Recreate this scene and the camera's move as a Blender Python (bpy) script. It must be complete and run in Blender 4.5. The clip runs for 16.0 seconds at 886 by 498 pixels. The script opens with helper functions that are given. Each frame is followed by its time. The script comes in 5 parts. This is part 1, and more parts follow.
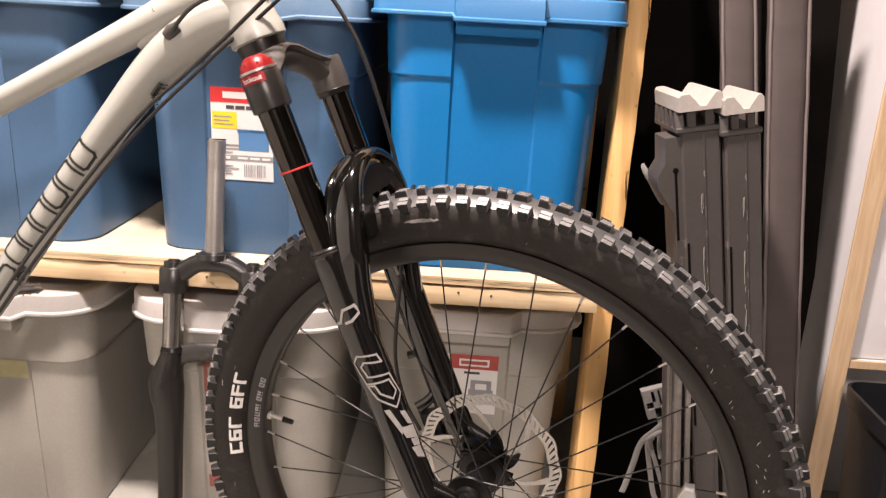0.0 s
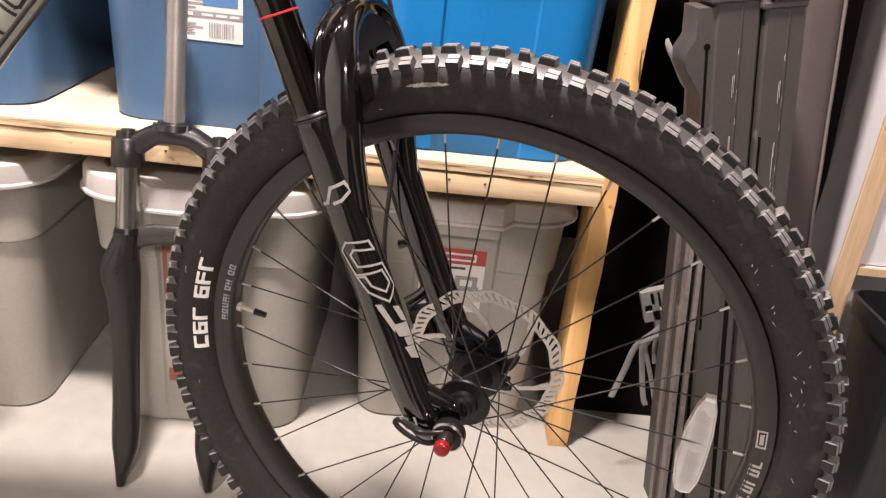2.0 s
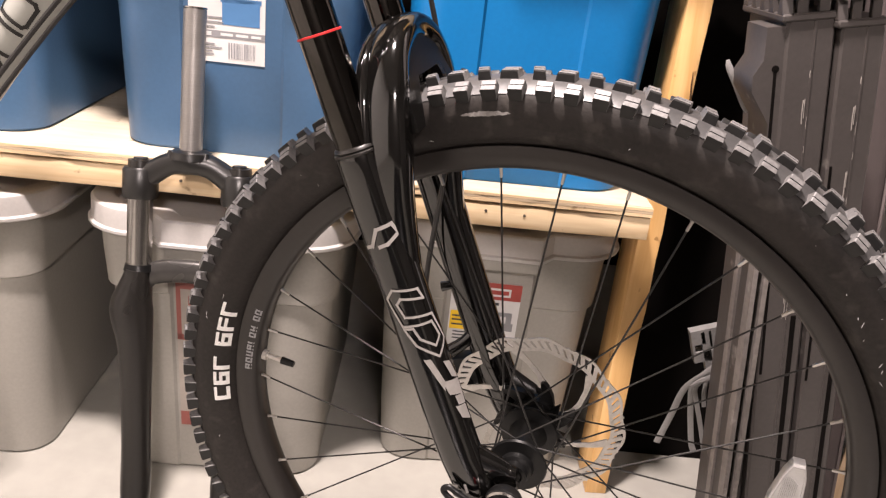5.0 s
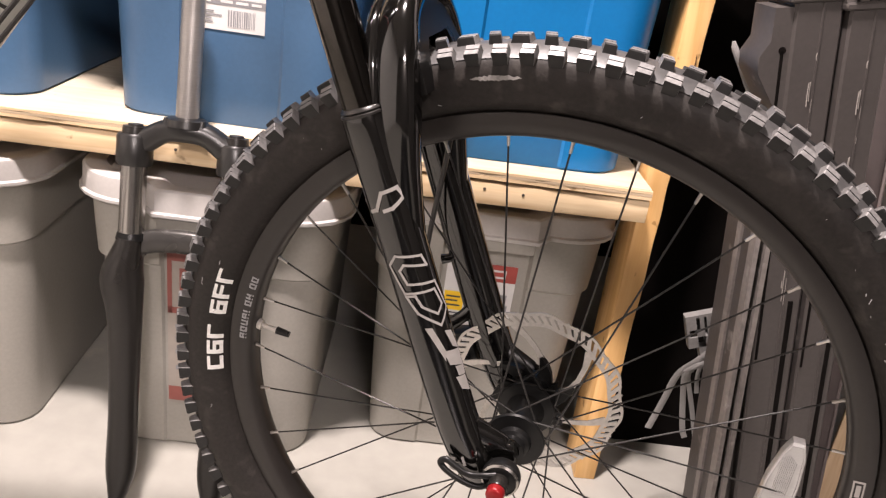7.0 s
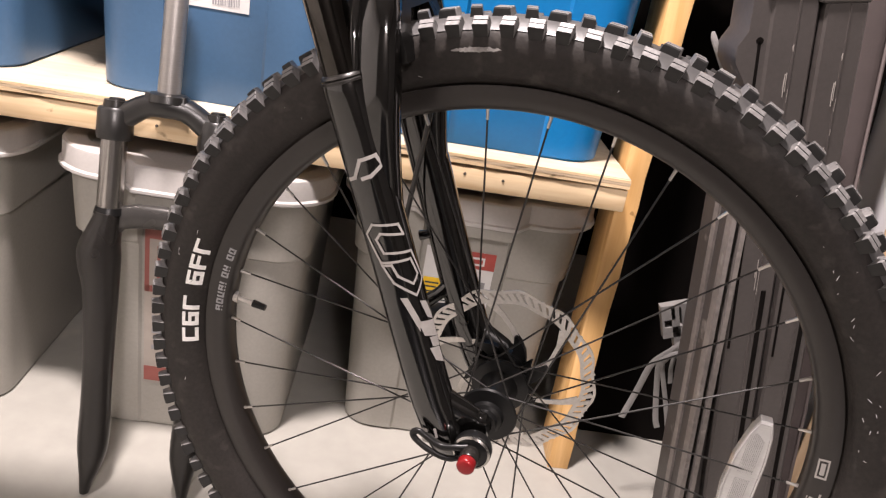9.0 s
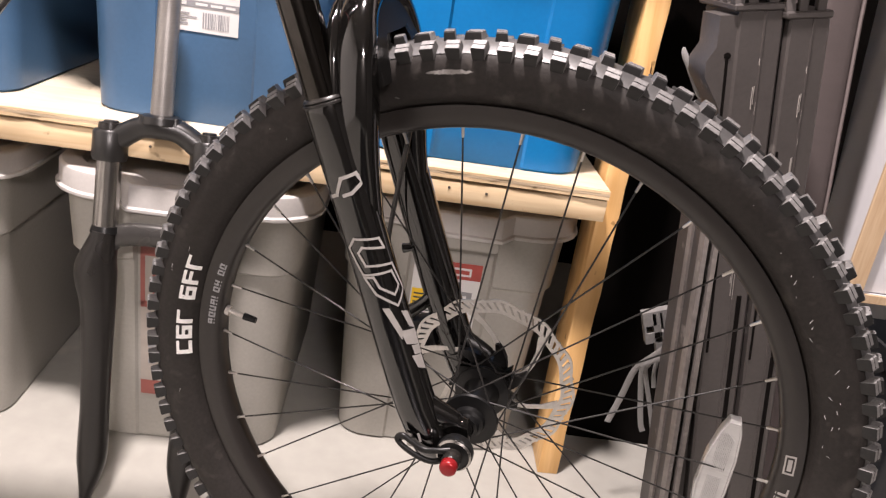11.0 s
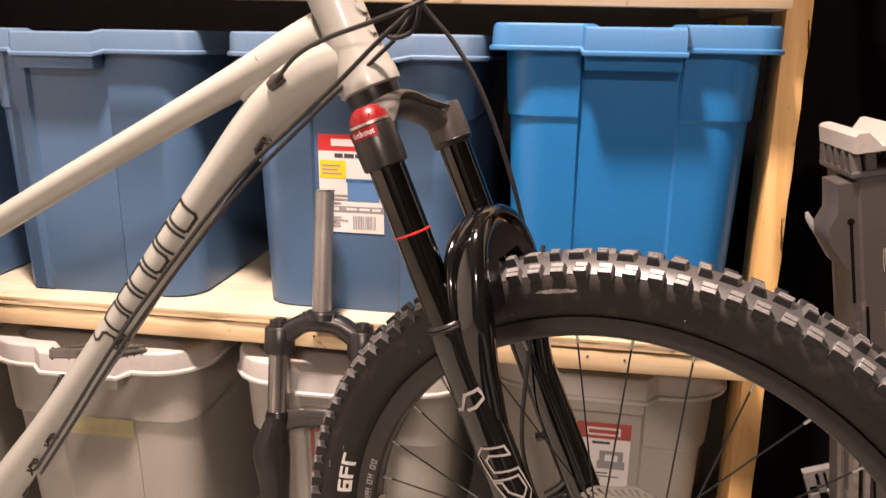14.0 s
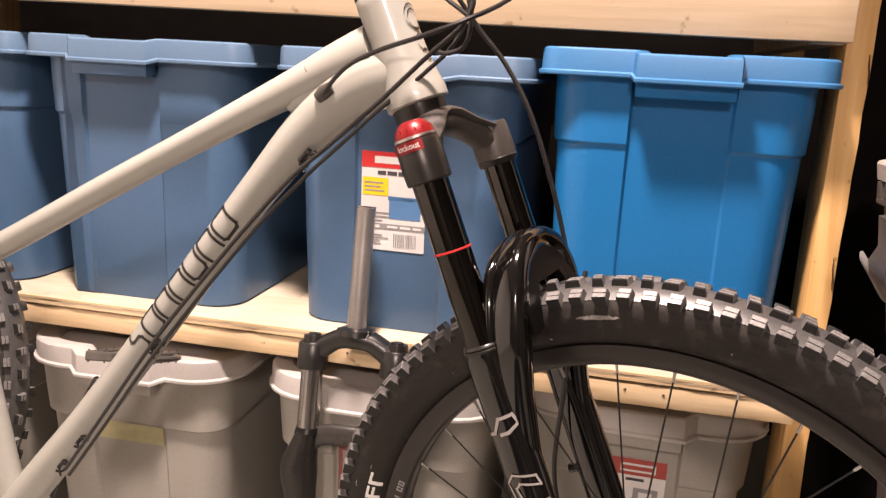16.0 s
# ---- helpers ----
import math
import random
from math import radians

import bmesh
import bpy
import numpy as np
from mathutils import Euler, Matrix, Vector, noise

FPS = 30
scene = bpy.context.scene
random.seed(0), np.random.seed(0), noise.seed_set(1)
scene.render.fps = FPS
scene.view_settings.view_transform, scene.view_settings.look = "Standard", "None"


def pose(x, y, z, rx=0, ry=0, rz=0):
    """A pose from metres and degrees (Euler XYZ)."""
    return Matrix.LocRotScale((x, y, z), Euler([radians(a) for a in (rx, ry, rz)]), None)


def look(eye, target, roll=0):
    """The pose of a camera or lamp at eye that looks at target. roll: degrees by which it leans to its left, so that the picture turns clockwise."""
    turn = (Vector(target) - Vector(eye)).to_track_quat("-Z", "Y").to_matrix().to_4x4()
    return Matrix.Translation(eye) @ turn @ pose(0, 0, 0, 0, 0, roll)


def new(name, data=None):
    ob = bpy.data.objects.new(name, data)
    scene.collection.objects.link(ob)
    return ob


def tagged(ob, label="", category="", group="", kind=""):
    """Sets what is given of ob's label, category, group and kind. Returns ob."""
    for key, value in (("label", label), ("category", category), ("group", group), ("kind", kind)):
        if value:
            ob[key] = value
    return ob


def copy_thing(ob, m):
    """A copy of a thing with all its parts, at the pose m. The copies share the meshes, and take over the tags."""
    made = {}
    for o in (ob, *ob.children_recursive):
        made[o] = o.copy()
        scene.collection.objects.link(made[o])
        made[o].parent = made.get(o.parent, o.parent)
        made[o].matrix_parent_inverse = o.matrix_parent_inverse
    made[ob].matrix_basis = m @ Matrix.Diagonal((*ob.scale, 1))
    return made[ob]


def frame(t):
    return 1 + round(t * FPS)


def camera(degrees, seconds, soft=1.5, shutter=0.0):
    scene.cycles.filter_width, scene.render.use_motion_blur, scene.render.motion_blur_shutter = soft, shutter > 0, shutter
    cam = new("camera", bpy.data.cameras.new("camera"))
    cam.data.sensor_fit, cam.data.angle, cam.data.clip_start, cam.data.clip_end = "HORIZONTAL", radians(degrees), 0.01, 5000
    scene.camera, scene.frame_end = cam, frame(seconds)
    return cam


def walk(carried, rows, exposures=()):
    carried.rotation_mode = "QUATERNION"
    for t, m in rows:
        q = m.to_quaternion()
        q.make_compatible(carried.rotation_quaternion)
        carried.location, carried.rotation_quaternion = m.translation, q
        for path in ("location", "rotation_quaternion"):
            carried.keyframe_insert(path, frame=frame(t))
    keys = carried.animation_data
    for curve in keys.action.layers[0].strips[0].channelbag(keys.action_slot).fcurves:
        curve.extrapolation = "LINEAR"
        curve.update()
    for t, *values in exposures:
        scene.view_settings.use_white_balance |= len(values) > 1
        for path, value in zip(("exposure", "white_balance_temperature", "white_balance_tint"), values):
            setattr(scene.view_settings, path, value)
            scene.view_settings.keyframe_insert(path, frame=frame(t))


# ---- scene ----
LENS = 57.41
cam = camera(LENS, 16.0, soft=1.25, shutter=0.3)
# seconds, eye x y z, yaw to the left, pitch up, roll
PATH = [
    (0.0, 0.1208, 0.4446, 0.9360, 1.75, -16.53, 3.26),
    (0.5, 0.1068, 0.4362, 0.9180, 1.40, -18.17, 5.15),
    (1.0, 0.0912, 0.4777, 0.8974, 0.72, -20.54, 5.88),
    (1.5, 0.0764, 0.5247, 0.8751, -0.94, -23.80, 6.94),
    (2.0, 0.0764, 0.5556, 0.8727, -1.95, -23.40, 6.55),
    (2.5, 0.0685, 0.6228, 0.8683, -2.20, -21.85, 5.92),
    (3.0, 0.0479, 0.6776, 0.8557, -2.40, -22.02, 5.89),
    (3.5, 0.0457, 0.6611, 0.8610, -2.25, -22.27, 6.18),
    (4.0, 0.0426, 0.6410, 0.8675, -1.75, -22.11, 5.97),
    (6.5, 0.0108, 0.6524, 0.8329, -2.55, -22.44, 7.77),
    (7.0, 0.0143, 0.6462, 0.8300, -3.00, -22.43, 8.39),
    (7.5, 0.0204, 0.6359, 0.8333, -3.60, -22.44, 9.12),
    (8.0, 0.0210, 0.6329, 0.8226, -3.90, -22.48, 9.49),
    (10.5, 0.0284, 0.6095, 0.8008, -4.43, -20.70, 11.01),
    (11.0, 0.0379, 0.5976, 0.8218, -4.19, -21.03, 9.25),
    (11.5, 0.0769, 0.5948, 0.8594, -1.86, -21.56, 5.50),
    (12.0, 0.1080, 0.5969, 0.8839, 1.69, -22.19, 1.94),
    (12.5, 0.1238, 0.5888, 0.9036, 4.02, -21.97, 0.73),
    (13.0, 0.1089, 0.5832, 0.9214, 7.17, -20.59, -0.28),
    (13.5, 0.0964, 0.5742, 0.9273, 8.64, -19.15, -0.00),
    (14.0, 0.0836, 0.5680, 0.9432, 9.48, -14.82, 0.90),
    (14.5, 0.0797, 0.5665, 0.9512, 10.17, -13.07, 2.30),
    (15.0, 0.0747, 0.5631, 0.9557, 10.67, -12.28, 3.09),
    (15.5, 0.0738, 0.5641, 0.9545, 11.43, -12.28, 3.28),
    (16.0, 0.0800, 0.5786, 0.9315, 12.33, -12.97, 3.09),
]


def aimed(x, y, z, yaw, pitch, roll):
    yaw, pitch = radians(yaw), radians(pitch)
    way = Vector((-math.sin(yaw) * math.cos(pitch), math.cos(yaw) * math.cos(pitch), math.sin(pitch)))
    return look((x, y, z), Vector((x, y, z)) + way, roll)


# the camera darkens and warms its picture as it lifts to the totes
EXPOSURES = [(0.0, 0.18, 6530, 14), (0.5, 0.18, 6560, 15), (1.0, 0.22, 6450, 16), (1.5, 0.24, 6200, 15), (2.0, 0.24, 6330, 14), (2.5, 0.38, 6330, 14), (3.0, 0.28, 6330, 14), (4.0, 0.25, 6330, 14), (10.5, 0.21, 6080, 13),
             (12.0, 0.24, 6280, 13), (13.0, 0.17, 6850, 17), (13.5, 0.13, 7080, 20), (14.0, 0.0, 7260, 21), (14.5, -0.2, 7130, 21), (15.5, -0.2, 7130, 21), (16.0, 0.0, 7030, 20)]
walk(cam, [(row[0], aimed(*row[1:])) for row in PATH], EXPOSURES)

# ---- light ----
world = bpy.data.worlds.new("room_dark")
scene.world = world
world.use_nodes = True
world.node_tree.nodes["Background"].inputs[0].default_value = (1.0, 0.86, 0.7, 1)
world.node_tree.nodes["Background"].inputs[1].default_value = 0.006


def lamp(x, y, z, size, watts, colour):
    data = bpy.data.lights.new("ceiling_lamp", "AREA")
    data.shape, data.size, data.energy, data.color = "DISK", size, watts, colour
    ob = new("ceiling_lamp_light", data)
    ob.matrix_world = pose(x, y, z)
    return ob


lamp(-0.28, 1.14, 2.36, 0.20, 116, (1.0, 0.855, 0.775))
# added fill lamp, out of view, for fronts that the first lamp leaves dim
lamp(0.50, -1.85, 2.36, 0.45, 145, (1.0, 0.855, 0.775))

# ---- materials ----


def material(name, colour, rough=0.5, metal=0.0, vary=0.12, grain=60.0, stain=4.0, bump=0.1, stretch=(1, 1, 1),
             coat=0.0, random=0.0, dust=None, dust_at=0.62, ior=1.45, sub=0.0, gloss=0.5):
    """A surface of one colour with grain, stains and relief; dust is the colour of worn or dirty patches."""
    m = bpy.data.materials.new(name)
    m.use_nodes = True
    nodes, links = m.node_tree.nodes, m.node_tree.links
    b = nodes["Principled BSDF"]
    b.inputs["Roughness"].default_value, b.inputs["Metallic"].default_value = rough, metal
    b.inputs["Coat Weight"].default_value, b.inputs["IOR"].default_value = coat, ior
    b.inputs["Coat Roughness"].default_value, b.inputs["Specular IOR Level"].default_value = 0.04, gloss
    tc = nodes.new("ShaderNodeTexCoord")
    mp = nodes.new("ShaderNodeMapping")
    mp.inputs["Scale"].default_value = stretch
    links.new(tc.outputs["Object"], mp.inputs["Vector"])
    fine, broad = nodes.new("ShaderNodeTexNoise"), nodes.new("ShaderNodeTexNoise")
    fine.inputs["Scale"].default_value, fine.inputs["Detail"].default_value = grain, 5
    broad.inputs["Scale"].default_value, broad.inputs["Detail"].default_value = stain, 4
    links.new(mp.outputs[0], fine.inputs["Vector"])
    links.new(mp.outputs[0], broad.inputs["Vector"])
    add = nodes.new("ShaderNodeMath")
    add.operation = "ADD"
    links.new(fine.outputs["Fac"], add.inputs[0])
    links.new(broad.outputs["Fac"], add.inputs[1])
    rng = nodes.new("ShaderNodeMapRange")
    rng.inputs["From Min"].default_value, rng.inputs["From Max"].default_value = 0.7, 1.3
    rng.inputs["To Min"].default_value, rng.inputs["To Max"].default_value = 1 - vary, 1 + vary
    links.new(add.outputs[0], rng.inputs["Value"])
    mul = nodes.new("ShaderNodeMix")
    mul.data_type, mul.blend_type = "RGBA", "MULTIPLY"
    mul.inputs["Factor"].default_value = 1.0
    mul.inputs["A"].default_value = (*colour, 1)
    links.new(rng.outputs[0], mul.inputs["B"])
    out = mul.outputs["Result"]
    if random:
        info = nodes.new("ShaderNodeObjectInfo")
        r2 = nodes.new("ShaderNodeMapRange")
        r2.inputs["To Min"].default_value, r2.inputs["To Max"].default_value = 1 - random, 1 + random
        links.new(info.outputs["Random"], r2.inputs["Value"])
        m2 = nodes.new("ShaderNodeMix")
        m2.data_type, m2.blend_type = "RGBA", "MULTIPLY"
        m2.inputs["Factor"].default_value = 1.0
        links.new(out, m2.inputs["A"])
        links.new(r2.outputs[0], m2.inputs["B"])
        out = m2.outputs["Result"]
    if dust:
        spots = nodes.new("ShaderNodeTexNoise")
        spots.inputs["Scale"].default_value, spots.inputs["Detail"].default_value = stain * 3.1, 8
        links.new(mp.outputs[0], spots.inputs["Vector"])
        ramp = nodes.new("ShaderNodeMapRange")
        ramp.inputs["From Min"].default_value, ramp.inputs["From Max"].default_value = dust_at, dust_at + 0.12
        ramp.inputs["To Max"].default_value = 0.7
        links.new(spots.outputs["Fac"], ramp.inputs["Value"])
        m3 = nodes.new("ShaderNodeMix")
        m3.data_type = "RGBA"
        links.new(ramp.outputs[0], m3.inputs["Factor"])
        links.new(out, m3.inputs["A"])
        m3.inputs["B"].default_value = (*dust, 1)
        out = m3.outputs["Result"]
    links.new(out, b.inputs["Base Color"])
    wear = nodes.new("ShaderNodeMapRange")
    wear.inputs["To Min"].default_value, wear.inputs["To Max"].default_value = rough - min(0.1, rough * 0.4), min(1, rough + min(0.1, rough * 0.4))
    links.new(broad.outputs["Fac"], wear.inputs["Value"])
    links.new(wear.outputs[0], b.inputs["Roughness"])
    if sub:
        b.inputs["Subsurface Weight"].default_value = sub
        b.inputs["Subsurface Radius"].default_value = (0.01, 0.01, 0.012)
    if bump:
        bp = nodes.new("ShaderNodeBump")
        bp.inputs["Strength"].default_value, bp.inputs["Distance"].default_value = bump, 0.002
        links.new(fine.outputs["Fac"], bp.inputs["Height"])
        links.new(bp.outputs[0], b.inputs["Normal"])
    return m


def wood(name, light, dark, stretch, rough=0.6, scale=9.0):
    """Sawn softwood with grain along the axis that stretch shortens."""
    m = bpy.data.materials.new(name)
    m.use_nodes = True
    nodes, links = m.node_tree.nodes, m.node_tree.links
    b = nodes["Principled BSDF"]
    b.inputs["Roughness"].default_value = rough
    tc, mp = nodes.new("ShaderNodeTexCoord"), nodes.new("ShaderNodeMapping")
    mp.inputs["Scale"].default_value = stretch
    links.new(tc.outputs["Object"], mp.inputs["Vector"])
    warp = nodes.new("ShaderNodeTexNoise")
    warp.inputs["Scale"].default_value, warp.inputs["Detail"].default_value = scale, 6
    warp.inputs["Distortion"].default_value = 1.2
    links.new(mp.outputs[0], warp.inputs["Vector"])
    rings = nodes.new("ShaderNodeMath")
    rings.operation = "MULTIPLY"
    rings.inputs[1].default_value = 9.0
    links.new(warp.outputs["Fac"], rings.inputs[0])
    tri = nodes.new("ShaderNodeMath")
    tri.operation = "PINGPONG"
    tri.inputs[1].default_value = 0.5
    links.new(rings.outputs[0], tri.inputs[0])
    fibre = nodes.new("ShaderNodeTexNoise")
    fibre.inputs["Scale"].default_value, fibre.inputs["Detail"].default_value = scale * 14, 3
    links.new(mp.outputs[0], fibre.inputs["Vector"])
    add = nodes.new("ShaderNodeMath")
    add.operation = "MULTIPLY_ADD"
    add.inputs[1].default_value = 0.9
    links.new(tri.outputs[0], add.inputs[0])
    links.new(fibre.outputs["Fac"], add.inputs[2])
    ramp = nodes.new("ShaderNodeValToRGB")
    ramp.color_ramp.elements[0].position, ramp.color_ramp.elements[0].color = 0.35, (*light, 1)
    ramp.color_ramp.elements[1].position, ramp.color_ramp.elements[1].color = 1.05, (*dark, 1)
    links.new(add.outputs[0], ramp.inputs["Fac"])
    links.new(ramp.outputs[0], b.inputs["Base Color"])
    # knots, specks and dirt
    speck = nodes.new("ShaderNodeTexNoise")
    speck.inputs["Scale"].default_value, speck.inputs["Detail"].default_value = 38.0, 3
    links.new(tc.outputs["Object"], speck.inputs["Vector"])
    cut = nodes.new("ShaderNodeMapRange")
    cut.inputs["From Min"].default_value, cut.inputs["From Max"].default_value, cut.inputs["To Max"].default_value = 0.675, 0.73, 0.7
    links.new(speck.outputs["Fac"], cut.inputs["Value"])
    mix = nodes.new("ShaderNodeMix")
    mix.data_type = "RGBA"
    links.new(cut.outputs[0], mix.inputs["Factor"])
    links.new(ramp.outputs[0], mix.inputs["A"])
    mix.inputs["B"].default_value = (dark[0] * 0.42, dark[1] * 0.36, dark[2] * 0.3, 1)
    links.new(mix.outputs["Result"], b.inputs["Base Color"])
    bp = nodes.new("ShaderNodeBump")
    bp.inputs["Strength"].default_value, bp.inputs["Distance"].default_value = 0.25, 0.001
    links.new(fibre.outputs["Fac"], bp.inputs["Height"])
    links.new(bp.outputs[0], b.inputs["Normal"])
    return m


PINE_X = wood("sawn_pine_lengthwise", (0.73, 0.575, 0.37), (0.60, 0.435, 0.25), (0.07, 1.6, 1.6), 0.6, 6.0)
# darker copy of the pine; the upper rail's weaker light is in its colour
PINE_UP = wood("darker_pine_lengthwise", (0.51, 0.405, 0.283), (0.44, 0.342, 0.228), (0.07, 1.6, 1.6), 0.6, 6.0)
PINE_Z = wood("sawn_pine_upright", (0.76, 0.49, 0.215), (0.62, 0.36, 0.13), (1.3, 1.3, 0.07), 0.55, 6.0)
CRACK = material("dark_wood_crack", (0.06, 0.03, 0.012), 0.8, vary=0.3, bump=0)
PLY = wood("plywood_face", (0.50, 0.445, 0.355), (0.44, 0.375, 0.275), (0.25, 1.2, 1.2), 0.55, 5.0)
BIRCH = wood("birch_edging", (0.56, 0.42, 0.27), (0.47, 0.33, 0.2), (1.4, 1.4, 0.12), 0.5)
FLOOR = material("painted_concrete", (0.338, 0.329, 0.296), 0.45, vary=0.07, grain=30, stain=2.2, bump=0.12,
                 dust=(0.5, 0.45, 0.38), dust_at=0.66)
# tones for unseen surfaces, chosen for the bounce and reflections they give
WALL_PALE = material("grey_ceiling_paint", (0.26, 0.25, 0.236), 0.6, vary=0.05, grain=80, stain=1.5)
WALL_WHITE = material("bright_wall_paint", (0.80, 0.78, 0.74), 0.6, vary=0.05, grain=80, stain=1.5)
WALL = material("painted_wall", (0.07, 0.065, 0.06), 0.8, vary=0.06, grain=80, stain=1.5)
# near-black tone; on the back wall and in slots it stands in for shade
DARK = material("near_black", (0.005, 0.0042, 0.0038), 0.9, vary=0.3, grain=20, stain=1.5, gloss=0.06)
# one blue plastic in two tones; the duller has the glare's haze painted in
BLUE = material("hazed_blue_plastic", (0.055, 0.116, 0.212), 0.34, vary=0.05, grain=180, stain=5, bump=0.06)
BLUE_UNHAZED = material("unhazed_blue_plastic", (0.005, 0.14, 0.375), 0.33, vary=0.05, grain=180, stain=5, bump=0.06)
BLUE_LID = material("blue_lid_plastic", (0.088, 0.155, 0.245), 0.38, vary=0.05, grain=180, stain=5, bump=0.06)
BLUE_LID_UNHAZED = material("unhazed_blue_lid_plastic", (0.035, 0.155, 0.34), 0.38, vary=0.05, grain=180, stain=5, bump=0.06)
GREY = material("grey_tote_plastic", (0.305, 0.292, 0.262), 0.45, vary=0.06, grain=200, stain=5, bump=0.07)
GREY_LID = material("light_grey_lid_plastic", (0.44, 0.422, 0.405), 0.4, vary=0.05, grain=200, stain=5, bump=0.07)
PAPER = material("white_label_paper", (0.64, 0.63, 0.62), 0.55, vary=0.04, bump=0.02)
KRAFT = material("taupe_label_paper", (0.33, 0.295, 0.26), 0.55, vary=0.08, bump=0.02)
RED_INK = material("red_print", (0.55, 0.03, 0.03), 0.5, vary=0.05, bump=0)
DULL_RED = material("dull_red_print", (0.36, 0.065, 0.052), 0.5, vary=0.12, bump=0)
FADED_RED = material("faded_red_print", (0.27, 0.09, 0.075), 0.5, vary=0.1, bump=0)
YELLOW_INK = material("yellow_print", (0.85, 0.55, 0.02), 0.5, vary=0.05, bump=0)
DARK_INK = material("dark_print", (0.05, 0.05, 0.055), 0.5, vary=0.05, bump=0)
BLUE_INK = material("blue_print", (0.08, 0.2, 0.4), 0.5, vary=0.05, bump=0)
GREY_INK = material("grey_print", (0.25, 0.25, 0.26), 0.5, vary=0.05, bump=0)
STRIP = material("yellow_green_film", (0.40, 0.372, 0.205), 0.42, vary=0.14, grain=60, bump=0.02)
RUBBER = material("tyre_rubber", (0.0185, 0.0160, 0.0146), 0.55, vary=0.25, grain=240, stain=14, bump=0.2,
                  dust=(0.045, 0.040, 0.036), dust_at=0.57, gloss=0.24)
# base paler than the sidewall's: part of the tread's sheen is in this colour
TREAD = material("shiny_tread_rubber", (0.045, 0.0437, 0.0435), 0.42, vary=0.2, grain=260, stain=20, bump=0.08, gloss=1.0)
KNOB_RUBBER = material("tread_rubber", (0.0105, 0.0102, 0.0100), 0.5, vary=0.2, grain=320, stain=30, bump=0.1, random=0.2, gloss=0.4)
# paler dusty rubber; light from above on the knobs is put into it
LIT_RUBBER = material("lit_dusty_tread", (0.135, 0.131, 0.129), 0.45, vary=0.35, grain=300, stain=40, bump=0.12, random=0.25, gloss=0.8)
RIM = material("satin_black_alloy", (0.019, 0.0165, 0.015), 0.34, vary=0.1, grain=200, bump=0.03, gloss=0.45)
GLOSS = material("gloss_black_paint", (0.003, 0.0028, 0.0026), 0.09, vary=0.2, grain=60, bump=0.0, gloss=0.85, ior=1.5)
STANCHION = material("black_stanchion", (0.06, 0.056, 0.052), 0.10, metal=1.0, vary=0.1, grain=100, bump=0.0)
SATIN = material("satin_black_metal", (0.012, 0.0108, 0.0098), 0.30, vary=0.12, grain=220, bump=0.04)
CROWN = material("grey_black_forging", (0.046, 0.041, 0.037), 0.40, vary=0.15, grain=160, bump=0.05)
SHELL = material("black_cast_shell", (0.004, 0.0038, 0.0036), 0.3, vary=0.2, grain=90, bump=0.02, gloss=0.3)
FORK_BLACK = material("black_enamel", (0.009, 0.0085, 0.008), 0.34, vary=0.15, grain=120, bump=0.02, gloss=0.8)
HUB = material("black_hub_alloy", (0.006, 0.006, 0.006), 0.38, vary=0.15, grain=150, bump=0.02, gloss=0.3)
SPOKE = material("black_spoke_steel", (0.02, 0.019, 0.018), 0.34, metal=0.15, vary=0.1, bump=0)
SILVER = material("bright_nipple_alloy", (0.5, 0.48, 0.45), 0.36, metal=1.0, vary=0.1, bump=0)
STEEL = material("brushed_rotor_steel", (0.50, 0.475, 0.44), 0.38, metal=0.35, vary=0.15, grain=300, bump=0.05)
ALLOY = material("brushed_alloy_tube", (0.31, 0.295, 0.28), 0.4, metal=0.8, vary=0.08, grain=120, bump=0.04, stretch=(1, 1, 8))
CHROME = material("worn_chrome", (0.40, 0.385, 0.365), 0.26, metal=1.0, vary=0.08, bump=0.0)
RED = material("red_anodised_alloy", (0.21, 0.008, 0.010), 0.34, metal=0.3, vary=0.08, bump=0)
RED_RUBBER = material("red_rubber_ring", (0.5, 0.02, 0.02), 0.5, vary=0.05, bump=0)
BLUE_ALLOY = material("blue_anodised_alloy", (0.1, 0.35, 0.7), 0.25, metal=0.7, vary=0.05, bump=0)
CREAM = material("cream_frame_paint", (0.315, 0.318, 0.288), 0.36, vary=0.03, grain=90, stain=6, bump=0.02, coat=0.35)
DECAL_BLACK = material("black_decal", (0.012, 0.011, 0.01), 0.4, vary=0.05, bump=0)
DECAL_GREY = material("silver_grey_decal", (0.30, 0.285, 0.27), 0.35, vary=0.05, bump=0)
DECAL_DIM = material("dull_silver_decal", (0.27, 0.255, 0.24), 0.35, vary=0.2, grain=120, bump=0)
DECAL_WHITE = material("white_tyre_print", (0.75, 0.74, 0.72), 0.55, vary=0.15, grain=200, bump=0)
CABLE = material("black_cable_housing", (0.015, 0.014, 0.014), 0.38, vary=0.1, bump=0)
REFLECTOR = material("clear_reflector_plastic", (0.40, 0.395, 0.385), 0.15, vary=0.1, grain=90, bump=0.25, stretch=(1, 1, 14), coat=0.5)
SAW = material("sawhorse_grey_plastic", (0.051, 0.045, 0.0425), 0.5, vary=0.1, grain=180, stain=8, bump=0.1,
               dust=(0.3, 0.28, 0.26), dust_at=0.68)
# paler, worn grey for the ribs; light on the left flank is painted in
SAW_LIT = material("lit_worn_plastic_edge", (0.16, 0.145, 0.135), 0.5, vary=0.25, grain=120, stain=12, bump=0.1, dust=(0.36, 0.34, 0.32), dust_at=0.62)
HAIR = material("grey_rubber_hair", (0.22, 0.215, 0.21), 0.6, vary=0.1, bump=0)
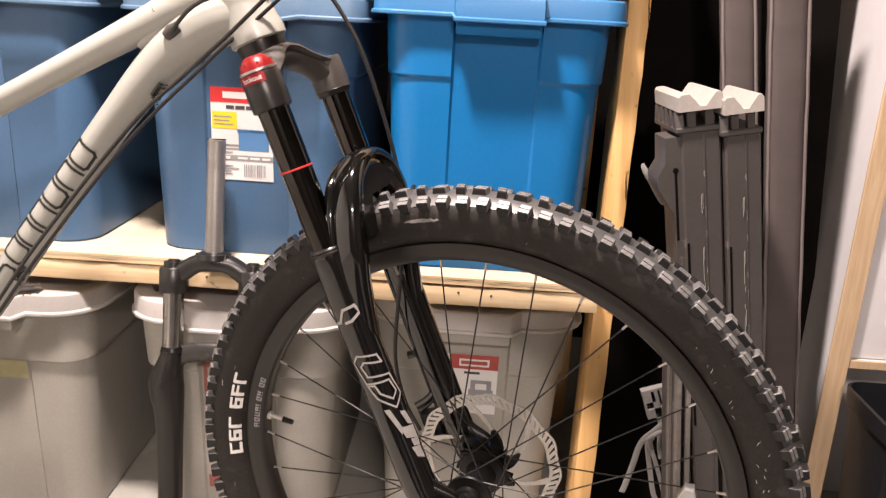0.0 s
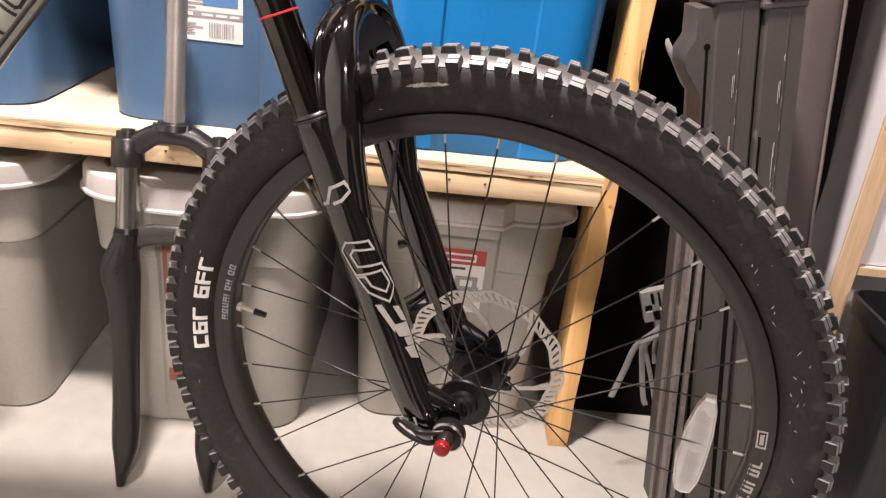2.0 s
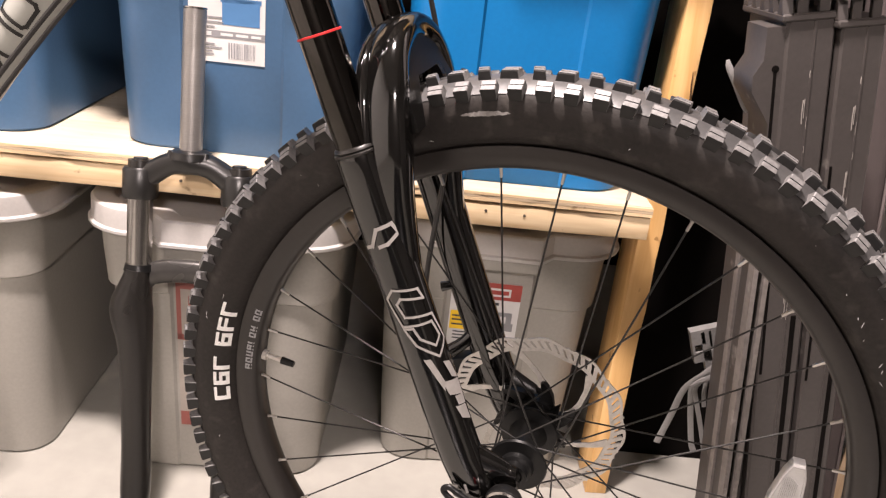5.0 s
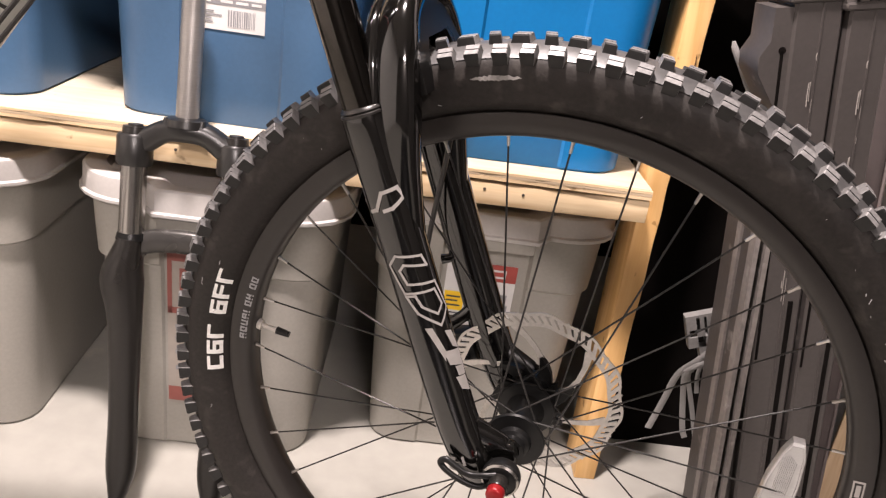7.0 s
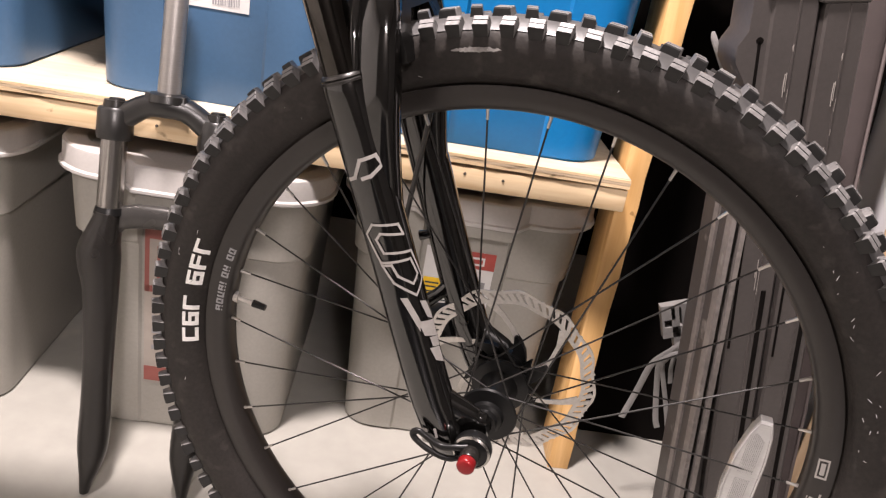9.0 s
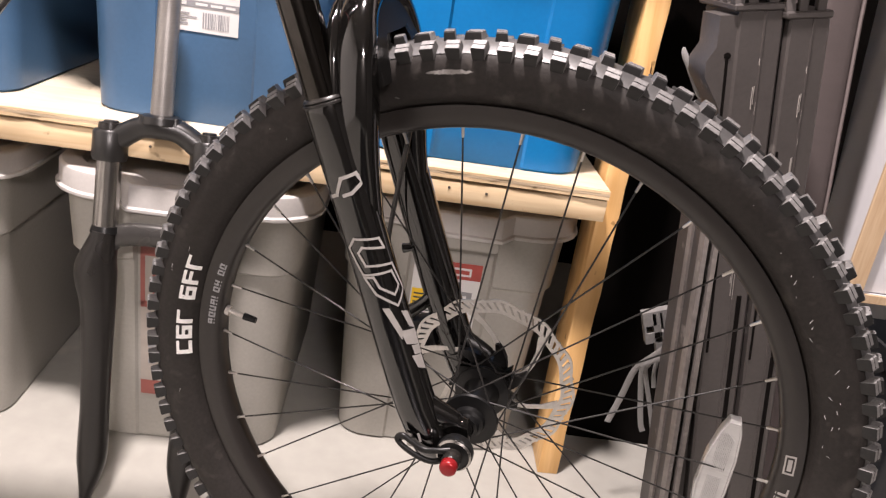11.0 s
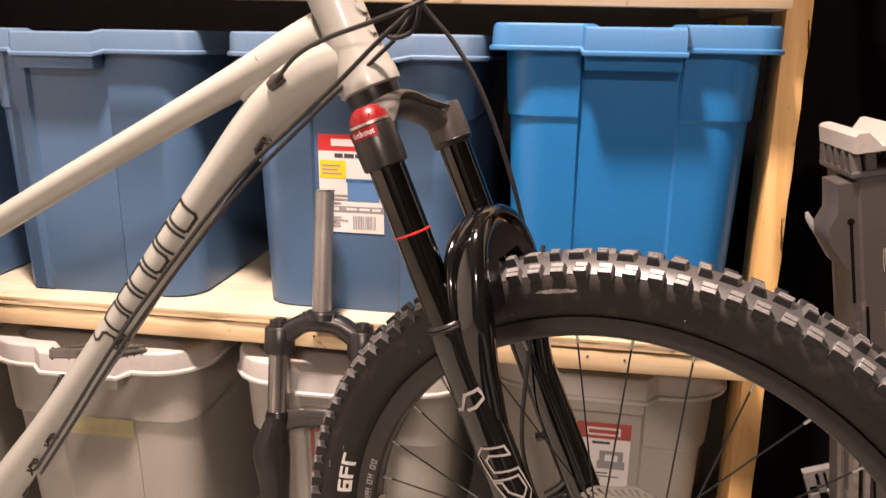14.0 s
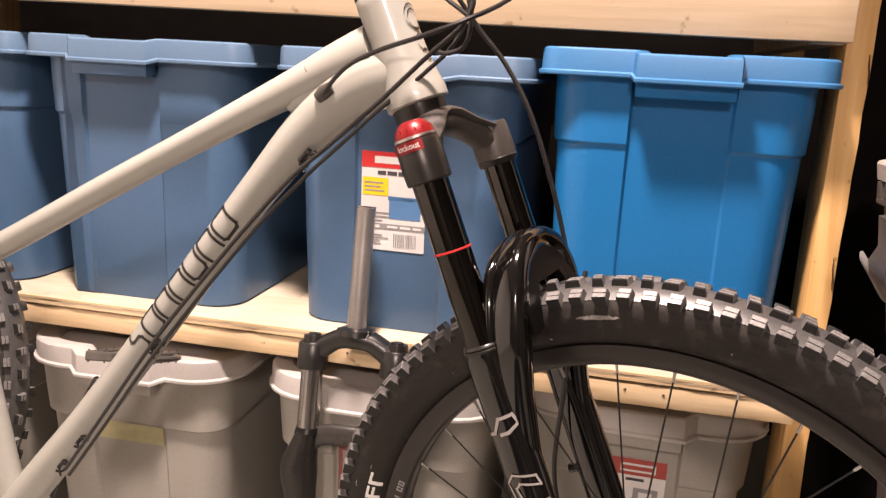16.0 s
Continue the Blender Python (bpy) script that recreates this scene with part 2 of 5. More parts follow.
LATCH = material("grey_latch_plastic", (0.19, 0.185, 0.18), 0.5, vary=0.15, grain=160, bump=0.1)
SAW_CAP = material("light_grey_cap_plastic", (0.35, 0.325, 0.30), 0.5, vary=0.08, grain=150, stain=9, bump=0.1)
FABRIC = material("taupe_fabric", (0.078, 0.063, 0.061), 0.9, vary=0.16, grain=700, stain=11, bump=0.15, stretch=(1, 1, 3))
FABRIC_PIPING = material("pale_piping", (0.15, 0.125, 0.12), 0.8, vary=0.1, grain=300, bump=0.3)
LAMINATE = material("white_laminate", (0.62, 0.61, 0.62), 0.4, vary=0.03, grain=40, bump=0.02)
BIN = material("black_bin_plastic", (0.010, 0.011, 0.013), 0.33, vary=0.15, grain=240, bump=0.2)
STRAP = material("grey_webbing", (0.27, 0.262, 0.255), 0.7, vary=0.12, grain=400, bump=0.4)
NAIL = material("dull_nail_steel", (0.16, 0.14, 0.12), 0.5, metal=0.8, vary=0.2, bump=0)

# ---- building helpers ----
WORLD_OF = {}


def thing(name, base, label, category, group="", kind=""):
    """An Empty at the base of a thing whose parts hang under it."""
    ob = new(name)
    ob.empty_display_size = 0.05
    ob.matrix_basis = Matrix.Translation(base)
    WORLD_OF[ob.name] = Matrix.Translation(base)
    return tagged(ob, label, category, group, kind)


def finish(bm, name, mat, smooth):
    bmesh.ops.recalc_face_normals(bm, faces=bm.faces)
    me = bpy.data.meshes.new(name)
    bm.to_mesh(me)
    bm.free()
    me.materials.append(mat)
    if smooth:
        me.polygons.foreach_set("use_smooth", [True] * len(me.polygons))
        me.set_sharp_from_angle(angle=radians(smooth))
    return me


def part(name, bm, mat, parent=None, label="", m=None, smooth=35):
    """One mesh object from a bmesh in world places (or in those of the pose m), under a thing or a part."""
    if m is not None:
        bm.transform(m)
    if parent is not None:
        bm.transform(WORLD_OF[parent.name].inverted())
    ob = new(name, finish(bm, name, mat, smooth))
    if parent is not None:
        ob.parent = parent
        WORLD_OF[ob.name] = WORLD_OF[parent.name]
    else:
        WORLD_OF[ob.name] = Matrix.Identity(4)
    if label:
        ob["label"] = label
    return ob


def piece(name, mesh, parent, m):
    """A repeat that shares its mesh, at the world pose m."""
    ob = new(name, mesh)
    ob.parent = parent
    ob.matrix_basis = WORLD_OF[parent.name].inverted() @ m
    return ob


def box(bm, x0, x1, y0, y1, z0, z1, bevel=0.0, seg=1):
    made = bmesh.ops.create_cube(bm, size=1.0)["verts"]
    for v in made:
        v.co = Vector((x0 + (v.co.x + 0.5) * (x1 - x0), y0 + (v.co.y + 0.5) * (y1 - y0), z0 + (v.co.z + 0.5) * (z1 - z0)))
    if bevel:
        edges = list({e for v in made for e in v.link_edges})
        bmesh.ops.bevel(bm, geom=edges, offset=bevel, segments=seg, affect="EDGES", profile=0.6)
    return bm


def cube(x0, x1, y0, y1, z0, z1, bevel=0.0, seg=1):
    return box(bmesh.new(), x0, x1, y0, y1, z0, z1, bevel, seg)


def bridge(bm, loops, close=True, caps=(True, True)):
    rows = [[bm.verts.new(p) for p in loop] for loop in loops]
    n = len(rows[0])
    for a, b in zip(rows, rows[1:]):
        for i in range(n if close else n - 1):
            j = (i + 1) % n
            bm.faces.new((a[i], a[j], b[j], b[i]))
    if caps[0]:
        bm.faces.new(rows[0][::-1])
    if caps[1]:
        bm.faces.new(rows[-1])
    return bm


def smooth_path(points, per=6):
    """Catmull-Rom through the points (tuples of any length)."""
    p = [np.array(q, float) for q in points]
    p = [2 * p[0] - p[1]] + p + [2 * p[-1] - p[-2]]
    out = []
    for i in range(1, len(p) - 2):
        for k in range(per):
            t = k / per
            out.append(0.5 * (2 * p[i] + (p[i + 1] - p[i - 1]) * t + (2 * p[i - 1] - 5 * p[i] + 4 * p[i + 1] - p[i + 2]) * t * t
                              + (3 * p[i] - p[i - 1] - 3 * p[i + 1] + p[i + 2]) * t ** 3))
    out.append(p[-2])
    return out


def sweep(bm, points, ref=(0, 1, 0), seg=16, caps=(True, True), power=1.0):
    """A tube along points of (x, y, z, radius along ref[, radius across])."""
    pts = [np.array(p[:3], float) for p in points]
    ref, loops = np.array(ref, float), []
    for i, p in enumerate(points):
        t = pts[min(i + 1, len(pts) - 1)] - pts[max(i - 1, 0)]
        t /= np.linalg.norm(t)
        b = ref - (ref @ t) * t
        b /= np.linalg.norm(b)
        c = np.cross(t, b)
        ra, rb = p[3], p[4] if len(p) > 4 else p[3]
        loop = []
        for k in range(seg):
            a = 2 * math.pi * k / seg
            ca, sa = math.cos(a), math.sin(a)
            ca, sa = math.copysign(abs(ca) ** power, ca), math.copysign(abs(sa) ** power, sa)
            loop.append(pts[i] + ra * ca * b + rb * sa * c)
        loops.append(loop)
    return bridge(bm, loops, True, caps)


def rod(bm, a, b, r, r2=None, seg=12):
    a, b = np.array(a, float), np.array(b, float)
    t = (b - a) / np.linalg.norm(b - a)
    ref = (0, 0, 1) if abs(t[2]) < 0.8 else (1, 0, 0)
    return sweep(bm, [(*a, r), (*b, r if r2 is None else r2)], ref, seg)


def revolve(bm, profile, seg=96, closed=True):
    """Turns (r, y) about the y axis."""
    rows = []
    for k in range(seg):
        a = 2 * math.pi * k / seg
        rows.append([bm.verts.new((r * math.cos(a), y, r * math.sin(a))) for r, y in profile])
    n = len(profile)
    for k in range(seg):
        a, b = rows[k], rows[(k + 1) % seg]
        for i in range(n if closed else n - 1):
            j = (i + 1) % n
            bm.faces.new((a[i], a[j], b[j], b[i]))
    return bm


def ribbon(bm, line, width, place, step=0.004, closed=False):
    """A flat stroke along a line of (s, t), laid on a surface by place(s, t)."""
    pts = [np.array(p, float) for p in line]
    if closed:
        pts.append(pts[0])
    for a, b in zip(pts, pts[1:]):
        d = b - a
        length = np.linalg.norm(d)
        d = d / length
        side = np.array([-d[1], d[0]]) * width / 2
        a2, b2 = a - d * width / 2, b + d * width / 2
        n = max(1, int(length / step))
        prev = None
        for k in range(n + 1):
            q = a2 + (b2 - a2) * k / n
            pair = [bm.verts.new(place(*map(float, q + side))), bm.verts.new(place(*map(float, q - side)))]
            if prev:
                bm.faces.new((prev[0], prev[1], pair[1], pair[0]))
            prev = pair
    return bm


def patch(bm, s0, s1, t0, t1, place, ns=2, nt=2):
    g = [[bm.verts.new(place(s0 + (s1 - s0) * i / ns, t0 + (t1 - t0) * j / nt)) for j in range(nt + 1)] for i in range(ns + 1)]
    for i in range(ns):
        for j in range(nt):
            bm.faces.new((g[i][j], g[i + 1][j], g[i + 1][j + 1], g[i][j + 1]))
    return bm

# ---- room ----
X0, X1, Y0, Y1, TOP = -1.75, 2.4, -2.2, 2.75, 2.4


def structure(name, bm, mat, label, category):
    return tagged(part(name, bm, mat), label, category, kind="structure")


structure("floor", cube(X0 - 0.1, X1 + 0.1, Y0 - 0.1, Y1 + 0.1, -0.1, 0.0), FLOOR, "pale painted concrete floor, scuffed", "floor")
structure("ceiling", cube(X0 - 0.1, X1 + 0.1, Y0 - 0.1, Y1 + 0.1, TOP, TOP + 0.1), WALL_PALE, "unseen grey ceiling, added to close the room", "ceiling")
structure("wall_back", cube(X0 - 0.1, X1 + 0.1, Y1, Y1 + 0.1, 0.0, TOP), DARK, "back wall, its near-black colour standing in for deep shade", "wall")
# walls out of view; tones, and the left one's place, shape the reflections
structure("wall_front", cube(X0 - 0.1, X1 + 0.1, Y0 - 0.1, Y0, 0.0, TOP), WALL, "unseen dark wall, added to keep reflections dark", "wall")
structure("wall_left", cube(X0 - 0.1, X0, Y0, Y1, 0.0, TOP), WALL_WHITE, "unseen white wall, added for bounce light and reflections", "wall")
structure("wall_right", cube(X1, X1 + 0.1, Y0, Y1, 0.0, TOP), WALL, "unseen dark wall, added to close the room", "wall")

# black slab out of view, added so the fork legs reflect a dark floor
darkener_bm = cube(-0.35, 1.3, -2.0, 0.55, 0.0, 0.008, 0.003, 2)
structure("floor_mat", darkener_bm, BIN, "unseen black slab added to darken the fork's reflections", "floor mat")

# ---- shelving ----
DECK = 0.524
shelf = thing("shelving_unit", (-0.4, 1.74, 0), "home-made pine and plywood shelving unit, two decks", "shelving")


def board(name, x0, x1, y0, y1, z0, z1, mat, label="", rough_edge=False):
    bm = cube(x0, x1, y0, y1, z0, z1)
    long_x = (x1 - x0) > (z1 - z0)
    cuts = 40
    edges = [e for e in bm.edges if abs((e.verts[0].co - e.verts[1].co)[0 if long_x else 2]) > 0.3]
    bmesh.ops.subdivide_edges(bm, edges=edges, cuts=cuts, use_grid_fill=True)
    for v in bm.verts:
        s = v.co.x if long_x else v.co.z
        d = noise.noise(Vector((s * 5, v.co.y * 8, 3.1))) * 0.0012
        v.co += Vector((0 if long_x else d, d, d if long_x else 0))
        if rough_edge and v.co.x > x1 - 0.006 and v.co.y < y0 + 0.01:
            v.co.x -= 0.004 + 0.005 * abs(noise.noise(Vector((0, 2.3, s * 9)))) + 0.004 * abs(noise.noise(Vector((4, 2.3, s * 31))))
            v.co.y += 0.004 * abs(noise.noise(Vector((7, 1.3, s * 21))))
    bmesh.ops.bevel(bm, geom=[e for e in bm.edges if e.calc_face_angle(0) > 1.2], offset=0.0012, segments=2, affect="EDGES", profile=0.5)
    return part(name, bm, mat, shelf, label, smooth=25)


post = board("post", 0.342, 0.381, 1.7405, 1.8295, 0.0, 1.75, PINE_Z, "upright pine post with a rough waney edge", True)
board("post", 0.342, 0.381, 2.22, 2.309, 0.0, 1.75, PINE_Z)
board("post", -1.40, -1.362, 1.7405, 1.8295, 0.0, 1.75, PINE_Z)
board("post", -1.40, -1.362, 2.22, 2.309, 0.0, 1.75, PINE_Z)
# drying cracks down the post's front
for cx, z0, z1 in ((0.3725, 0.655, 0.70), (0.3755, 0.93, 0.97)):
    loops = []
    for k in range(9):
        f = k / 8
        wide = 0.0006 * math.sin(math.pi * f) + 0.0001
        mx = cx - 0.004 * f + 0.0008 * noise.noise(Vector((f * 6, cx * 90, z0)))
        loops.append([(mx - wide, 1.7385, z0 + (z1 - z0) * f), (mx + wide, 1.7385, z0 + (z1 - z0) * f), (mx + wide, 1.7415, z0 + (z1 - z0) * f), (mx - wide, 1.7415, z0 + (z1 - z0) * f)])
    part("crack", bridge(bmesh.new(), loops), CRACK, post, "")
rail = board("front_rail", -1.42, 0.337, 1.681, 1.770, 0.476, 0.5072, PINE_X, "pale pine front rail with nail heads")
board("rear_rail", -1.42, 0.331, 2.20, 2.2885, 0.476, 0.5095, PINE_X)
board("deck", -1.42, 0.337, 1.682, 2.30, 0.5105, DECK, PLY, "bright plywood lower deck")
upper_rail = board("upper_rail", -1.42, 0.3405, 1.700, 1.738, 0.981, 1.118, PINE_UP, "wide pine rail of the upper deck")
for v in upper_rail.data.vertices:
    if v.co.z < 1.05:
        v.co.z += 0.0095 * (0.74 - v.co.x)
board("upper_deck", -1.42, 0.40, 1.700, 2.30, 1.1195, 1.134, PLY)
board("cross_bearer", 0.302, 0.330, 1.772, 2.198, 0.476, 0.5095, PINE_X)
board("cross_bearer", 0.302, 0.340, 1.742, 2.298, 0.98, 1.1185, PINE_X)
# ragged plies along the deck's front edge
for z0, z1, mat, seed in ((0.5108, 0.5154, PINE_X, 1), (0.5156, 0.5194, PINE_UP, 2), (0.5196, 0.5236, PINE_X, 3)):
    loops = []
    for k in range(221):
        x = -1.42 + 1.757 * k / 220
        bite = 0.0016 * max(0, noise.noise(Vector((x * 30, seed * 3.3, 1)))) + 0.003 * max(0, noise.noise(Vector((x * 9, seed * 5.1, 4))) - 0.35)
        jit = 0.0007 * noise.noise(Vector((x * 45, seed, 8)))
        loops.append([(x, 1.6785 + bite, z0 + abs(jit)), (x, 1.682, z0), (x, 1.682, z1), (x, 1.6785 + bite, z1 - abs(jit))])
    part("ply_layer", bridge(bmesh.new(), loops), mat, shelf, "ragged plywood edge")
nail_bm = revolve(bmesh.new(), [(0.0002, 0.0), (0.0018, 0.0), (0.0021, 0.0006), (0.0021, 0.004), (0.0002, 0.004)], 10, False)
nail_mesh = finish(nail_bm, "nail_head", NAIL, 40)
for x, z in ((0.112, 0.508), (0.165, 0.506), (-0.30, 0.506), (-0.62, 0.507), (-0.95, 0.506)):
    piece("nail_head", nail_mesh, rail, pose(x, 1.6795, z - 0.011))

# ---- totes ----


def outline(hw, y0, y1, r, panel, flap=0.0, flap_w=0.066, corner=6, slope=0.002, off=0.0):
    """A rounded oblong seen from above, with a set-back panel (or a flap that sticks out) in the middle of its front."""
    w = flap_w
    far = min(w + 0.035, hw - r - 0.006)
    far = max(far, w + slope + 0.001)
    end = max(hw - r, far + 0.001)
    xs = [-end] + [x + off for x in (-far, -w - slope, -w + 0.002, -w + 0.012, -0.03, 0.0, 0.03, w - 0.012, w - 0.002, w + slope, far)] + [end]
    pts = []
    for x in xs:
        inside = abs(x - off) < w
        pts.append((x, y0 + (panel if inside else 0) - (flap if inside else 0)))
    for cx, cy, a0 in ((hw - r, y0 + r, -90), (hw - r, y1 - r, 0), (-hw + r, y1 - r, 90), (-hw + r, y0 + r, 180)):
        for k in range(1 if a0 == -90 else 0, corner + (0 if a0 == 180 else 1)):
            a = radians(a0 + 90 * k / corner)
            pts.append((cx + r * math.cos(a), cy + r * math.sin(a)))
    return pts


LEVELS = [(0.0, 0.143, 0.052, 0.543, 0.0015), (0.004, 0.149, 0.046, 0.549, 0.003), (0.15, 0.156, 0.036, 0.566, 0.0035), (0.299, 0.1630, 0.0265, 0.577, 0.004),
          (0.304, 0.1685, 0.0205, 0.582, 0.0105), (0.345, 0.171, 0.018, 0.584, 0.0105), (0.398, 0.1735, 0.016, 0.587, 0.0105)]


def level_front(y0, taper):
    return 0.016 + (y0 - 0.016) * taper


def panel_depth(z, y0, depth, taper):
    """How far the middle panel is set back; above the step it runs on in one plane."""
    return depth if z < 0.3 else level_front(0.0265, taper) + 0.004 - level_front(y0, taper) - 0.02 * (z - 0.3)


def tote(name, label, body_mat, lid_mat, group, tall=1.0, lid_r=0.034, flap=0.025, slope=0.002, taper=1.0, off=0.0):
    """A tapered storage tote, its lid's front at y = 0 and its foot at z = 0."""
    ob = thing(name, (0, 0, 0), label, "storage tote", group)
    loops = [[(x, y, z * tall) for x, y in outline(0.1735 - (0.1735 - hw) * (0.4 + 0.6 * taper), level_front(y0, taper), y1, 0.05, panel_depth(z, y0, pd, taper), off=off)] for z, hw, y0, y1, pd in LEVELS]
    part("body", bridge(bmesh.new(), loops), body_mat, ob, smooth=28)
    rows = [(0.012, 0.392), (-0.002, 0.3895), (-0.003, 0.391), (-0.003, 0.3945), (0.0005, 0.3965), (0.0012, 0.4185), (0.0020, 0.4225), (0.0045, 0.4248), (0.024, 0.425), (0.029, 0.423), (0.034, 0.412)]
    loops = [[(x, y, (z - (0.005 if y < o - 0.008 and z < 0.4 else 0) - (0.004 if y < o - 0.006 and z > 0.415 else 0)) * tall) for x, y in outline(0.192 - o, o, 0.605 - o, lid_r - o * 0.5, 0.0, flap, 0.067 - o * 0.7, 6, slope, off)] for o, z in rows]
    part("lid", bridge(bmesh.new(), loops), lid_mat, ob, "lid with a raised rim and a pull flap", smooth=30)
    grip = cube(off - 0.064, off + 0.064, -0.010, 0.020, 0.366 * tall, 0.390 * tall, 0.005, 2)
    part("handle", grip, body_mat, ob)
    return ob


blue = tote("blue_tote", "blue plastic storage tote with closed lid, glare haze in its colour", BLUE, BLUE_LID, "blue totes on the lower deck", 0.988, flap=0.014, slope=0.010, taper=0.45, off=-0.028)
blue.matrix_basis = pose(-0.667, 1.696, DECK, 0, 0, 0.5)
copy_thing(blue, pose(-1.062, 1.70, DECK, 0, 0, -1))
blue_label = tote("blue_tote", "blue plastic tote with a printed paper label, glare haze in its colour", BLUE, BLUE_LID, "blue totes on the lower deck", 0.988, flap=0.014, slope=0.022, taper=0.45)
blue_label.matrix_basis = pose(-0.243, 1.698, DECK, 0, 0, -0.6)
bright = tote("blue_tote", "blue plastic storage tote beside the post, without the glare haze", BLUE_UNHAZED, BLUE_LID_UNHAZED, "blue totes on the lower deck", 1.028, flap=0.024, taper=0.6)
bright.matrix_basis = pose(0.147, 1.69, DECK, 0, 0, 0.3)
grey = tote("grey_tote", "grey plastic tote with pale lid on the floor", GREY, GREY_LID, "grey totes under the shelf", 1.06, 0.085, 0.014, 0.016)
grey.matrix_basis = pose(0.140, 1.738, 0.0, 0, 0, -0.6)
grey_mid = copy_thing(grey, pose(-0.255, 1.666, 0.0, 0, 0, 0.3))
grey_left = copy_thing(grey, pose(-0.682, 1.660, 0.0, 0, 0, 1.2))
copy_thing(grey, pose(-1.087, 1.67, 0.0))
grey["label"] = "grey plastic tote with red and white label"
grey_left["label"] = "grey plastic tote with a yellow-green strip"


def front_of(tote_ob, tall=1.0, taper=1.0, proud=0.0012):
    """Lays (x, z) of a tote's front on its middle panel, a little proud of it."""
    m = tote_ob.matrix_basis
    zs = [row[0] for row in LEVELS]
    ys = [level_front(row[2], taper) + panel_depth(row[0], row[2], row[4], taper) for row in LEVELS]

    def place(x, z, more=0.0):
        side = 0.0 if abs(x) < 0.062 else (-0.0037 if z / tall < 0.299 else -0.0105)
        return m @ Vector((x, np.interp(z / tall, zs, ys) - proud - more + side, z))
    return place


def sheet(bm, place, x0, x1, z0, z1, more=0.0, n=3):
    return patch(bm, x0, x1, z0, z1, lambda x, z: place(x, z, more), n, n)


# printed label of the blue tote in the middle
def own(ob, name):
    for child in ob.children:
        if child.name.split(".")[0] == name:
            return child


def printed(tote_ob, name, place, x0, x1, z0, z1, marks, label, stock=PAPER):
    """A paper label: a sheet and the marks printed on it, in parts of its width and height."""
    base = own(tote_ob, "body")
    WORLD_OF[base.name] = tote_ob.matrix_basis.copy()
    paper = part(name, sheet(bmesh.new(), place, x0, x1, z0, z1, 0, 4), stock, base, label)
    for kind, mat, rects in marks:
        bm = bmesh.new()
        for a, b, c, d, lift in rects:
            sheet(bm, place, x0 + a * (x1 - x0), x0 + b * (x1 - x0), z0 + c * (z1 - z0), z0 + d * (z1 - z0), 0.0004 + lift * 0.0003, 3)
        tagged(part("print", bm, mat, base, kind), kind="stuff")
    return paper


rng = random.Random(5)
bars = []
x = 0.52
while x < 0.88:
    w = rng.choice((0.008, 0.012, 0.02))
    bars.append((x, x + w, 0.04, 0.18, 1))
    x += w + rng.choice((0.008, 0.014))
lines = [(0.06, 0.06 + rng.uniform(0.25, 0.4), z, z + 0.013, 1) for z in (0.06, 0.09, 0.12, 0.15, 0.30, 0.34, 0.38)]
printed(blue_label, "paper_label", front_of(blue_label, 0.988, 0.45), -0.0575, 0.0425, 0.126, 0.275, [
    ("red brand band", RED_INK, [(0, 1, 0.84, 1, 0), ]),
    ("white print on red", PAPER, [(0.2, 0.85, 0.885, 0.955, 1)]),
    ("dark product lettering bars", DARK_INK, [(0.25, 0.38, 0.77, 0.81, 0), (0.40, 0.55, 0.77, 0.81, 0), (0.57, 0.72, 0.77, 0.81, 0), (0.74, 0.9, 0.77, 0.81, 0)]),
    ("yellow callout", YELLOW_INK, [(0.02, 0.42, 0.56, 0.74, 0)]),
    ("small dark lines", GREY_INK, [(0.05, 0.36, 0.60, 0.615, 1), (0.05, 0.3, 0.64, 0.655, 1), (0.05, 0.34, 0.68, 0.695, 1)] + lines + bars),
    ("picture of a blue tote", BLUE_INK, [(0.44, 0.93, 0.33, 0.55, 0), (0.42, 0.95, 0.52, 0.56, 0)]),
    ("size band", GREY_INK, [(0.0, 1.0, 0.215, 0.275, 0), ]),
    ("white size figures", PAPER, [(0.42, 0.58, 0.235, 0.258, 1), (0.62, 0.78, 0.235, 0.258, 1), (0.82, 0.95, 0.235, 0.258, 1), (0.05, 0.3, 0.228, 0.262, 1)]),
], "white paper label with red and yellow print")
lines = [(0.08, 0.08 + rng.uniform(0.4, 0.8), z, z + 0.02, 1) for z in (0.12, 0.17, 0.22)]
printed(grey, "paper_label", front_of(grey, 1.06), -0.057, 0.050, 0.235, 0.352, [
    ("red brand band", DULL_RED, [(0.20, 1, 0.76, 1, 0)]),
    ("white print on red", PAPER, [(0.35, 0.85, 0.81, 0.93, 1)]),
    ("red print inside", DULL_RED, [(0.38, 0.82, 0.84, 0.9, 2)]),
    ("yellow callout", YELLOW_INK, [(0.02, 0.30, 0.27, 0.55, 0)]),
    ("dark lettering bars", DARK_INK, [(0.44, 0.70, 0.68, 0.72, 0), (0.05, 0.25, 0.46, 0.485, 1), (0.05, 0.22, 0.40, 0.425, 1), (0.05, 0.26, 0.33, 0.355, 1)] + lines),
    ("grey latch picture", GREY_INK, [(0.53, 0.94, 0.30, 0.42, 0), (0.56, 0.64, 0.42, 0.54, 0), (0.83, 0.91, 0.42, 0.54, 0), (0.56, 0.91, 0.52, 0.58, 0)]),
], "white paper label with a red band and yellow callout")
